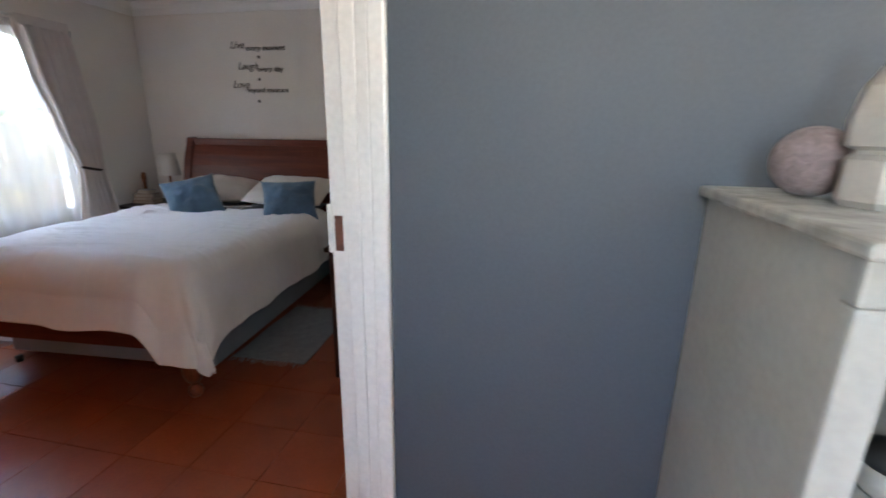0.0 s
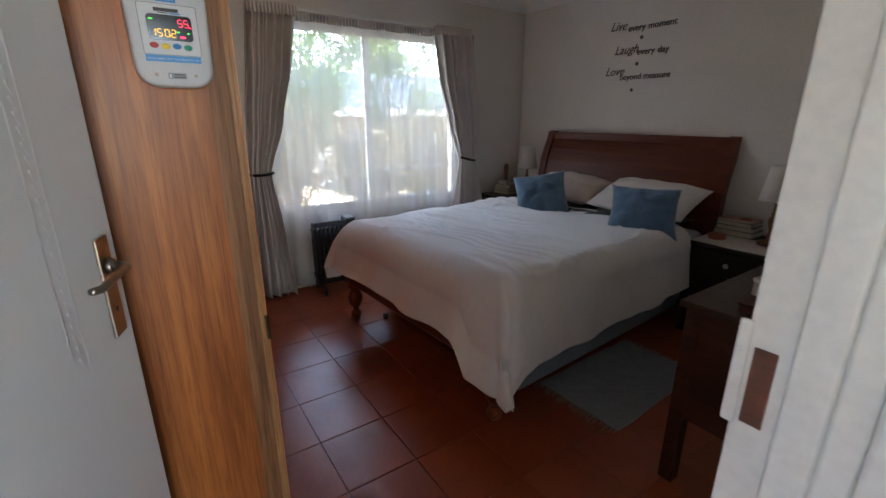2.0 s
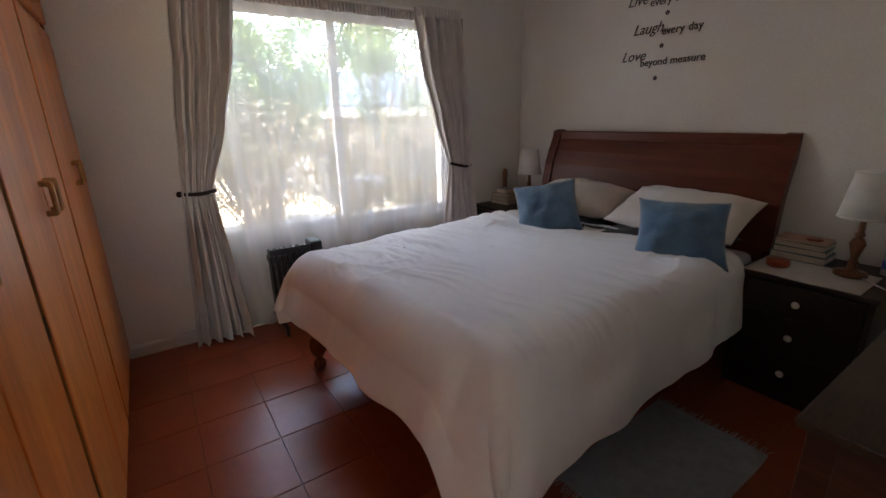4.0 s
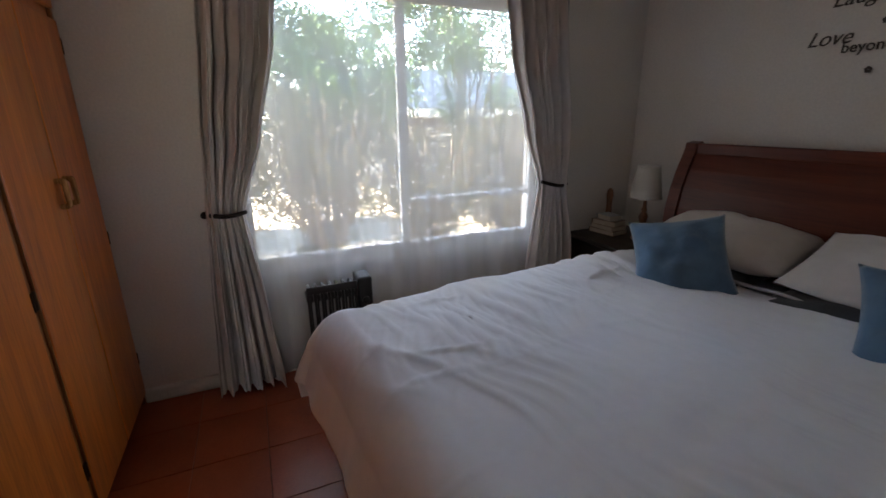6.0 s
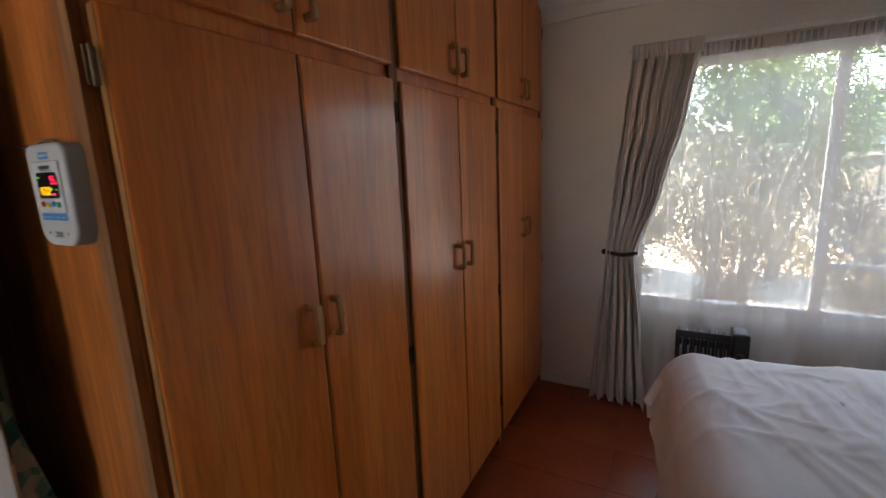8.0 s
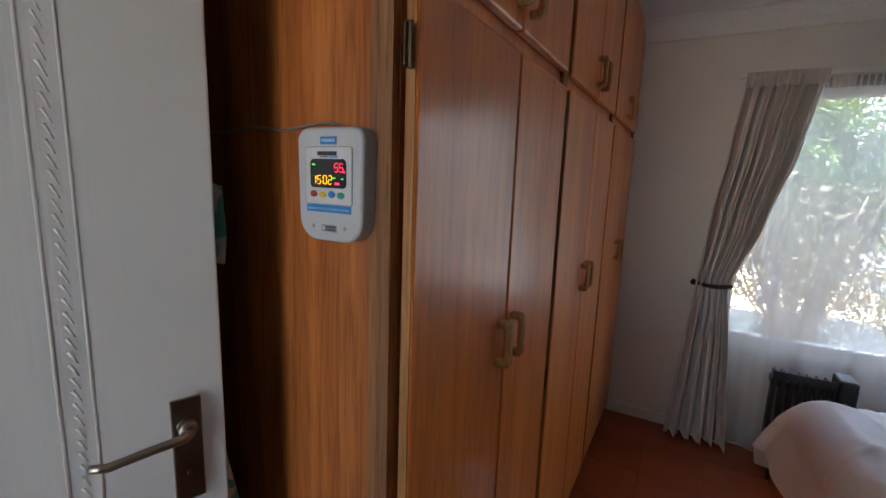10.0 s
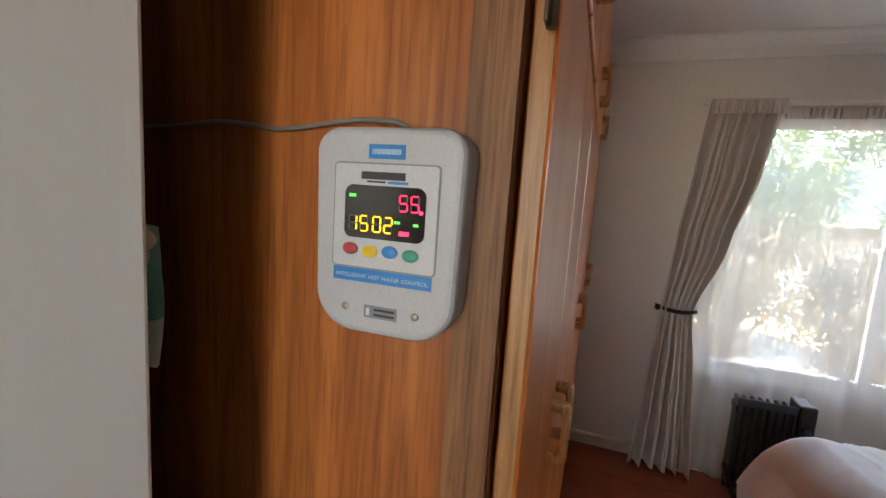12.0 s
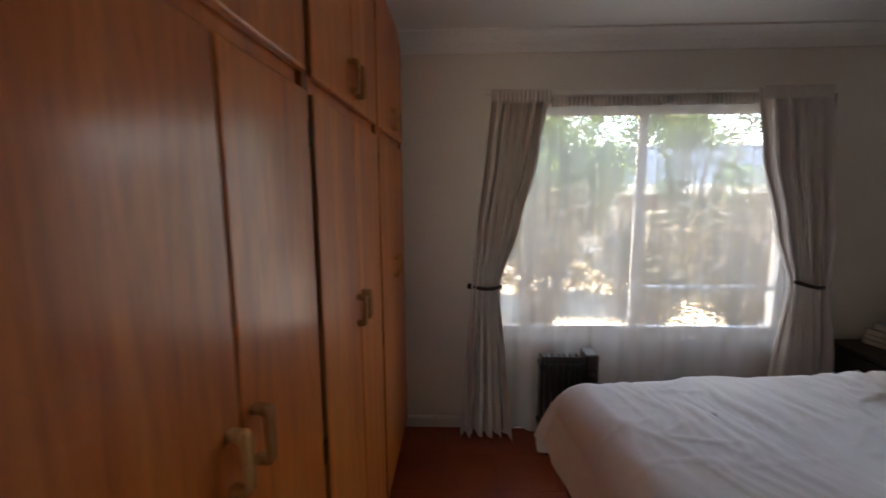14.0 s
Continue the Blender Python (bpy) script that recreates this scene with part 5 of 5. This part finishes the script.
def bedside_things():
    nightstand(-3.575, -3.06, 0)
    nightstand(-1.44, -0.92, 0)
    table_lamp(-3.21, 3.77, 0.63)
    table_lamp(-1.085, 3.72, 0.634)
    z = 0.63
    for w, d, t, rz, c, lb in ((0.20, 0.15, 0.03, 8, 1, "tan hardback book at the bottom of a pile"), (0.19, 0.14, 0.028, 2, 0, "cream paperback book in a pile"), (0.18, 0.13, 0.034, 12, 1, "tan paperback book in a pile"), (0.13, 0.1, 0.035, -4, 2, "small grey book on top of a pile")):
        book(-3.43, 3.70, z, w, d, t, rz, c, lb)
        z += t
    solid("wooden_bottle", lathe([(0.026, 0), (0.028, 0.02), (0.024, 0.07), (0.021, 0.13), (0.024, 0.15), (0.028, 0.175), (0.022, 0.2), (0.01, 0.21)], 18), M_LAMPWOOD, "dark turned wooden bottle on the nightstand", "ornament", True, pose(-3.545, 3.80, 0.63) @ Matrix.Diagonal((0.9, 0.9, 1.35, 1)))
    def cl(u, v):
        return (-1.425 + 0.44 * u, 3.455 + 0.33 * v + 0.006 * math.sin(9 * u), 0.6315 + 0.0006 * math.sin(14 * u) * math.sin(11 * v))
    solid("table_cloth", sheet(cl, 24, 18, 0.002), M_DOILY, "cream cloth runner laid on the nightstand", "cloth", True)
    z = 0.634
    for w, d, t, rz, c, lb in ((0.23, 0.17, 0.035, 0, 4, "dark teal hardback book in a pile"), (0.22, 0.16, 0.03, 4, 3, "dark green hardback book in a pile"), (0.21, 0.16, 0.028, -2, 3, "dark green hardback book in a pile"), (0.21, 0.15, 0.012, 3, 5, "thin peach-covered book on top of a pile")):
        book(-1.31, 3.85, z, w, d, t, rz, c, lb)
        z += t
    solid("coaster", lathe([(0.035, 0), (0.036, 0.004), (0.03, 0.008)], 20), M_TIN, "small reddish round coaster lying on books", "coaster", True, pose(-1.27, 3.84, z))
    t = thing("round_tin", pose(-1.335, 3.62, 0.634), "flat round orange-red tin on the nightstand", "tin")
    part("body", lathe([(0.046, 0), (0.048, 0.004), (0.048, 0.018), (0.046, 0.02)], 28), M_TIN, t, "", True)
    part("lid", lathe([(0.0495, 0.018), (0.0495, 0.028), (0.046, 0.032), (0.02, 0.033)], 28), M_TIN, t, "", True)
    b = thing("bottle", pose(-0.985, 3.86, 0.63), "pale plastic bottle with a blue cap", "bottle")
    part("body", lathe([(0.026, 0), (0.028, 0.004), (0.028, 0.14), (0.024, 0.155), (0.015, 0.16)], 20), M_BOTTLE, b, "", True)
    part("cap", lathe([(0.025, 0.158), (0.025, 0.215), (0.022, 0.22)], 20), M_BLUECAP, b, "blue cap", True)
    part("label_band", lathe([(0.0286, 0.03), (0.0286, 0.07)], 20), M_BLUECAP, b, "blue printed label", True)
    cb = thing("lamp_cable", pose(0, 0, 0), "white lamp cable hanging over the nightstand edge", "cable")
    part("sheath", tube([(-1.03, 3.68, 0.64), (-0.98, 3.62, 0.642), (-0.935, 3.58, 0.642), (-0.905, 3.57, 0.63), (-0.895, 3.575, 0.56), (-0.9, 3.6, 0.4), (-0.9, 3.7, 0.2), (-0.9, 3.9, 0.05)], 0.0035, 8), M_WCABLE, cb, smooth=True)

# ---- desk ----
def desk():
    X0, X1, Y0, Y1, Z = -0.80, EX - 0.004, 2.14, 3.04, 0.76
    d = thing("desk", pose(0, 0, 0), "dark brown wooden dressing desk with square legs", "desk")
    part("top", boxed(X0, X1, Y0, Y1, Z - 0.026, Z, 0.006), M_DESK, d)
    part("apron", boxed(X0 + 0.03, X1 - 0.01, Y0 + 0.02, Y0 + 0.042, Z - 0.17, Z - 0.026), M_DESKRED, d)
    part("apron", boxed(X0 + 0.03, X1 - 0.01, Y1 - 0.042, Y1 - 0.02, Z - 0.17, Z - 0.026), M_DESKRED, d)
    q = part("drawer", boxed(X0 + 0.02, X0 + 0.04, Y0 + 0.08, Y1 - 0.08, Z - 0.16, Z - 0.034, 0.004), M_DESKRED, d)
    for y in (2.38, 2.8):
        part("knob", lathe([(0.006, 0), (0.006, 0.01), (0.014, 0.016), (0.012, 0.026)], 14), M_BRASS, q, "", True, pose(X0 + 0.02, y, Z - 0.1, 0, -90, 0))
    for x in (X0 + 0.02, X1 - 0.075):
        for y in (Y0 + 0.015, Y1 - 0.07):
            part("leg", boxed(x, x + 0.055, y, y + 0.055, 0, Z - 0.026, 0.005), M_DESKRED, d)
    part("end_panel", boxed(X0 + 0.075, X1 - 0.075, Y0 + 0.022, Y0 + 0.036, 0.30, Z - 0.17), M_DESKRED, d)
    jb = thing("wooden_box", pose(0, 0, 0), "low red-brown wooden box on the desk", "box")
    part("body", boxed(-0.64, -0.32, 2.20, 2.50, Z, Z + 0.022, 0.004), M_DESKRED, jb)
    part("lid", boxed(-0.645, -0.315, 2.195, 2.505, Z + 0.023, Z + 0.033, 0.004), M_DESKRED, jb)
    tz = Z + 0.033
    t = thing("basket", pose(-0.54, 2.36, tz, 0, 0, -8) @ Matrix.Diagonal((0.82, 0.85, 0.9, 1)), "shallow cream fabric basket with rolled rim", "basket")
    for a in ((-0.12, 0.12, -0.085, -0.075), (-0.12, 0.12, 0.075, 0.085), (-0.12, -0.11, -0.075, 0.075), (0.11, 0.12, -0.075, 0.075)):
        part("side", boxed(*a, 0.0, 0.062, 0.004), M_TRAY, t)
    part("bottom", boxed(-0.11, 0.11, -0.075, 0.075, 0.0, 0.006), M_TRAY, t)
    rim = [(-0.117, -0.082, 0.062), (0.117, -0.082, 0.062), (0.117, 0.082, 0.062), (-0.117, 0.082, 0.062), (-0.117, -0.082, 0.062)]
    part("rim", tube(rim, 0.009, 8), M_TRAY, t, "", True)
    h = thing("hair_brush", pose(-0.535, 2.365, tz + 0.055, 0, 8, 20) @ Matrix.Diagonal((0.8, 0.8, 0.8, 1)), "black hair brush with a pink band", "hair brush")
    part("handle", tube([(-0.1, 0, 0.008), (-0.05, 0, 0.006), (0.0, 0, 0.004), (0.09, 0, 0.0)], 0.018, 12, None, 0.028), M_BLACK, h, "", True)
    part("band", tube([(-0.062, 0, 0.0066), (-0.035, 0, 0.0055)], 0.0255, 16), M_PINK, h, "pink rubber band", True)
    tb = thing("tissue_box", pose(-0.375, 2.62, Z, 0, 0, 6), "pale blue printed tissue box on the desk", "tissue box")
    part("carton", boxed(-0.055, 0.055, -0.06, 0.06, 0, 0.115, 0.002), M_TISSUE, tb)
    part("slot", lathe([(0.03, 0.1152), (0.03, 0.1156)], 20), M_PALETXT, tb)
    b = thing("waste_bin", pose(-0.52, 2.36, 0), "round black bin standing under the desk", "bin")
    part("body", lathe([(0.11, 0), (0.112, 0.004), (0.135, 0.27), (0.138, 0.275), (0.13, 0.275), (0.108, 0.01)], 32), M_BLACK, b, "", True)
    part("rim", lathe([(0.134, 0.268), (0.142, 0.27), (0.142, 0.28), (0.13, 0.28)], 32), M_BLACK, b, "", True)

# ---- rugs ----
def rug(m, w, l, label):
    r = thing("rug", m, label, "rug", "bedside rugs")
    def fn(u, v):
        x, y = (u - 0.5) * w, (v - 0.5) * l
        return (x + 0.004 * math.sin(v * 9), y + 0.004 * math.sin(u * 11), 0.003 + 0.0025 * (1 + noise.noise(Vector((x * 7, y * 7, 0)))))
    part("weave", sheet(fn, 30, 50, 0.006), M_RUG, r)
    rng = random.Random(3)
    b = bmesh.new()
    for s in (-1, 1):
        for k in range(46):
            x = (k / 45 - 0.5) * (w - 0.01)
            y = s * l / 2
            dx, dl = rng.uniform(-0.016, 0.016), rng.uniform(0.03, 0.065)
            tube([(x, y - s * 0.004, 0.007), (x + dx * 0.4, y + s * dl * 0.5, 0.005), (x + dx, y + s * dl, 0.003)], 0.0022, 5, b, 0.0012)
    tagged(part("fringe", b, M_FRINGE, r, "pale knotted thread fringe"), kind="stuff")

# ---- wall words ----
def wall_words():
    up = Matrix(((1, 0, 0, 0), (0, 0, -1, 0), (0, 1, 0, 0), (0, 0, 0, 1)))
    s = thing("wall_words", pose(0, NY - 0.0035, 0), "brown cut-out lettering with three uplifting lines on the wall", "wall lettering")
    rows = (("Live", -2.59, 2.072, "every moment", -2.425, 2.03), ("Laugh", -2.53, 1.89, "every day", -2.325, 1.85), ("Love", -2.60, 1.73, "beyond measure", -2.455, 1.67))
    for big, bx_, bz, small, sx, sz in rows:
        lettering("big_word", big, 0.09, M_LETTER, s, Matrix.Translation((bx_, 0, bz - 0.02)) @ up, 0.35, 0.0015)
        ln = {"every moment": 0.066, "every day": 0.066, "beyond measure": 0.064}[small]
        for word in small.split():
            w = lettering("small_word", word, ln, M_LETTER, s, Matrix.Translation((sx, 0, sz)) @ up, 0.0, 0.0015, "LEFT", 0.0006)
            sx += max(v.co.x for v in w.data.vertices) + 0.022
    for x, z in ((-2.30, 1.975), (-2.315, 1.785), (-2.335, 1.59)):
        b = bmesh.new()
        for k in range(5):
            a = 2 * math.pi * k / 5 + 0.3
            lathe([(0.0065, -0.0014), (0.0065, 0.0014)], 10, b, (0.0085 * math.cos(a), 0.0085 * math.sin(a), 0))
        part("flower", b, M_LETTER, s, "small flower motif", False, pose(x, 0, z, 90, 0, 0))

# ---- hall shelf ----
def hall_shelf():
    X0, X1, Y0, Y1, H = 0.60, 1.35, 0.685, HY - 0.004, 1.225
    s = thing("shelf_unit", pose(0, 0, 0), "cream painted open shelf unit against the hall wall", "shelf unit")
    part("side", boxed(X0, X0 + 0.022, Y0 + 0.03, Y1, 0, H, 0.002), M_SHELF, s)
    part("side", boxed(X1 - 0.022, X1, Y0 + 0.03, Y1, 0, H, 0.002), M_SHELF, s)
    part("front_stile", boxed(X0 - 0.003, X0 + 0.05, Y0, Y0 + 0.03, 0, H - 0.06, 0.005), M_SHELF, s)
    part("front_stile", boxed(X1 - 0.05, X1 + 0.003, Y0, Y0 + 0.03, 0, H - 0.06, 0.005), M_SHELF, s)
    part("front_rail", boxed(X0 - 0.003, X1 + 0.003, Y0, Y0 + 0.03, H - 0.06, H, 0.005), M_SHELF, s)
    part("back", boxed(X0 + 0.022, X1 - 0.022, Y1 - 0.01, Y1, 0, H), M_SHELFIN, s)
    part("top", boxed(X0 - 0.02, X1 + 0.02, Y0 - 0.025, Y1, H, H + 0.022, 0.006), M_WORN, s, "worn grey-white top board")
    for z in (0.12, 0.47, 0.82):
        part("shelf", boxed(X0 + 0.022, X1 - 0.022, Y0 + 0.03, Y1 - 0.01, z, z + 0.02), M_SHELF, s)
    solid("yarn_ball", lathe([(0.075 * math.sin(math.pi * k / 18) + 0.001, 0.075 - 0.075 * math.cos(math.pi * k / 18)) for k in range(19)], 28), M_PINKBALL, "dusty pink textured decorative ball", "ornament", True, pose(0.705, 1.03, H + 0.022) @ Matrix.Diagonal((0.8, 0.8, 0.8, 1)))
    o = thing("ceramic_lantern", pose(0.765, 0.93, H + 0.022), "white glazed ceramic lantern with tiered body", "ornament")
    part("body", lathe([(0.062, 0), (0.068, 0.01), (0.068, 0.07), (0.058, 0.078), (0.058, 0.084), (0.07, 0.09), (0.072, 0.13), (0.062, 0.175), (0.045, 0.205), (0.028, 0.215)], 8), M_CERAMIC, o)
    part("finial", lathe([(0.026, 0.214), (0.032, 0.23), (0.03, 0.26), (0.016, 0.28)], 16), M_CERAMIC, o, "", True)
    v = thing("candle_holder", pose(0.78, 0.80, 0.84), "black and white candle holder on the shelf", "candle holder")
    part("cup", lathe([(0.03, 0), (0.04, 0.01), (0.042, 0.05), (0.034, 0.052)], 18), M_CERAMIC, v, "", True)
    part("lid", lathe([(0.045, 0.052), (0.045, 0.07), (0.02, 0.085)], 18), M_BLACK, v, "black lid", True)

# ---- garden outside ----
def leaves(bm, centre, radius, count, rng, size=0.05):
    for _ in range(count):
        d = Vector((rng.gauss(0, 1), rng.gauss(0, 1), rng.gauss(0, 1))).normalized() * radius * rng.uniform(0.45, 1.0)
        p = Vector(centre) + Vector((d.x, d.y, d.z * 0.85))
        a = Vector((rng.gauss(0, 1), rng.gauss(0, 1), rng.gauss(0, 0.6))).normalized() * size * rng.uniform(0.6, 1.2)
        b = a.orthogonal().normalized() * size * 0.35
        b.rotate(Euler((rng.uniform(0, 6), rng.uniform(0, 6), 0)))
        bm.faces.new([bm.verts.new(p - a), bm.verts.new(p + b), bm.verts.new(p + a), bm.verts.new(p - b)])

def shrub(x, y, h, spread, seed, leaf_mat, stems=7, clumps=26, per=150, size=0.05, name="shrub", label="twiggy garden shrub with small leaves", low=0.35):
    rng = random.Random(seed)
    s = thing(name, pose(x, y, ground_height(x, y) - 0.02), label, name)
    lb = bmesh.new()
    ends = []
    for k in range(stems):
        a = 2 * math.pi * k / stems + rng.uniform(-0.4, 0.4)
        r = spread * rng.uniform(0.35, 0.95)
        hh = h * rng.uniform(0.6, 1.0)
        pts = [(0.06 * math.cos(a), 0.06 * math.sin(a), 0)]
        for i in range(1, 6):
            f = i / 5
            pts.append((r * f ** 1.3 * math.cos(a) + rng.uniform(-0.05, 0.05), r * f ** 1.3 * math.sin(a) + rng.uniform(-0.05, 0.05), hh * f))
        part("stem", tube(pts, 0.022 * h / 2, 6, None, 0.005), M_TWIG, s, "", True)
        ends += pts[1:]
        for i in (2, 3, 4):
            for _ in range(2):
                p = Vector(pts[i])
                q = p + Vector((rng.uniform(-1, 1) * spread * 0.5, rng.uniform(-1, 1) * spread * 0.5, rng.uniform(0.1, 0.5) * h * 0.4))
                part("branch", tube([p, (p + q) / 2 + Vector((0, 0, 0.05)), q], 0.007 * h / 2, 5, None, 0.002), M_TWIG, s)
                ends.append(tuple(q))
    for k in range(clumps):
        p = Vector(rng.choice(ends)) + Vector((rng.uniform(-0.2, 0.2), rng.uniform(-0.2, 0.2), rng.uniform(-0.1, 0.2)))
        if p.z < h * low and rng.random() < 0.7:
            continue
        leaves(lb, p, spread * rng.uniform(0.18, 0.36), per, rng, size)
    part("crown", lb, leaf_mat, s, "many small leaves")

GZ = -0.25
def ground_height(x, y):
    return GZ - 0.05 * max(0.0, -x - 5.0) + 0.05 * noise.noise(Vector((x * 0.7, y * 0.7, 0)))

def garden():
    b = bmesh.new()
    n = 50
    g = {}
    for i in range(n + 1):
        for j in range(n + 1):
            x, y = -40 + 36.15 * (i / n) ** 0.7, -16 + 40 * j / n
            g[i, j] = b.verts.new((x, y, ground_height(x, y)))
    for i in range(n):
        for j in range(n):
            b.faces.new((g[i, j], g[i + 1, j], g[i + 1, j + 1], g[i, j + 1]))
    solid("ground", b, M_EARTH, "dry sunlit garden soil outside the window", "ground", kind="structure")
    solid("far_ground", boxed(-900, 900, -900, 900, -6.6, -6.0), M_EARTH, "dry ground out to the horizon", "ground", kind="structure")
    for x, y, h, sp, seed in ((-5.5, 1.0, 1.75, 0.75, 1), (-5.8, 2.1, 1.85, 0.85, 2), (-5.6, 3.2, 1.65, 0.8, 3), (-5.9, 4.4, 1.75, 0.85, 8), (-6.6, 0.0, 2.1, 0.9, 9), (-7.2, 5.6, 2.0, 0.9, 10)):
        shrub(x, y, h, sp, seed, M_LEAF, 24, 112, 120, 0.03, low=0.0)
    tree = "leafy green garden tree in sunlight"
    shrub(-8.8, 1.0, 4.2, 1.7, 4, M_LEAFY, 9, 170, 320, 0.05, "tree", tree, 0.25)
    shrub(-9.0, 3.0, 3.3, 1.4, 5, M_LEAFY, 9, 130, 320, 0.05, "tree", tree, 0.25)
    shrub(-9.5, -1.4, 4.2, 1.7, 7, M_LEAFY, 8, 90, 300, 0.055, "tree", tree, 0.25)
    shrub(-10.0, 5.9, 4.8, 1.4, 6, M_LEAFY, 8, 70, 300, 0.055, "tree", "slender sunlit tree before the neighbour's roof", 0.62)
    shrub(-17.5, 9.5, 6.5, 2.4, 11, M_LEAFY, 8, 70, 170, 0.12, "tree", "tall leafy tree beyond the neighbour's roof", 0.3)

def neighbour_house():
    h = thing("neighbour_house", pose(-11.6, 5.0, -1.0), "neighbour's low plastered house with a blue-grey roof", "house")
    part("wall", boxed(-5, 0, 0, 9, 0, 2.3), M_HOUSE, h)
    part("gutter", boxed(0.462, 0.56, -0.5, 9.5, 2.4, 2.6, 0.01), M_FRAME, h, "pale eaves gutter")
    part("fascia", boxed(0.42, 0.46, -0.5, 9.5, 2.2, 2.4), M_FASCIA, h, "brown eaves board")
    r = extrude_outline([(-5.5, 2.4), (0.46, 2.4), (0.46, 2.6), (-2.5, 3.75), (-5.5, 2.6)], 10, "y")
    part("roof", r, M_ROOF, h, "blue-grey sheet roof", False, pose(0, -0.5, 0))
    for k in range(22):
        y = -0.45 + k * 0.45
        part("roof_rib", extrude_outline([(0.46, 2.602), (0.44, 2.63), (-2.5, 3.78), (-2.5, 3.752)], 0.05, "y"), M_ROOF, h, "", False, pose(0, y, 0))
    for y in (0.7, 3.4, 6.1):
        w = part("window", boxed(-0.01, 0.03, y, y + 1.8, 0.8, 2.0), M_FRAME, h)
        for k in range(3):
            part("pane", boxed(0.031, 0.036, y + 0.06 + 0.57 * k, y + 0.60 + 0.57 * k, 0.86, 1.94), M_DARKGLASS, w)

# ---- build ----
walls()
cornices()
skirtings()
fl = floor()
window()
burglar_bars()
curtain(-1)
curtain(1)
sheer()
heater()
wardrobes()
door_frame()
bedroom_door()
towel()
controller()
bed()
duvet()
pillows()
bedside_things()
desk()
rug(pose(-1.27, 2.63, 0, 0, 0, 2), 0.47, 0.78, "blue-grey woven cotton rug with a fringe beside the bed")
rug(pose(-3.10, 2.45, 0, 0, 0, 4), 0.47, 0.78, "blue-grey woven cotton rug on the window side")
wall_words()
hall_shelf()
neighbour_house()
garden()
floor_tiles(fl)
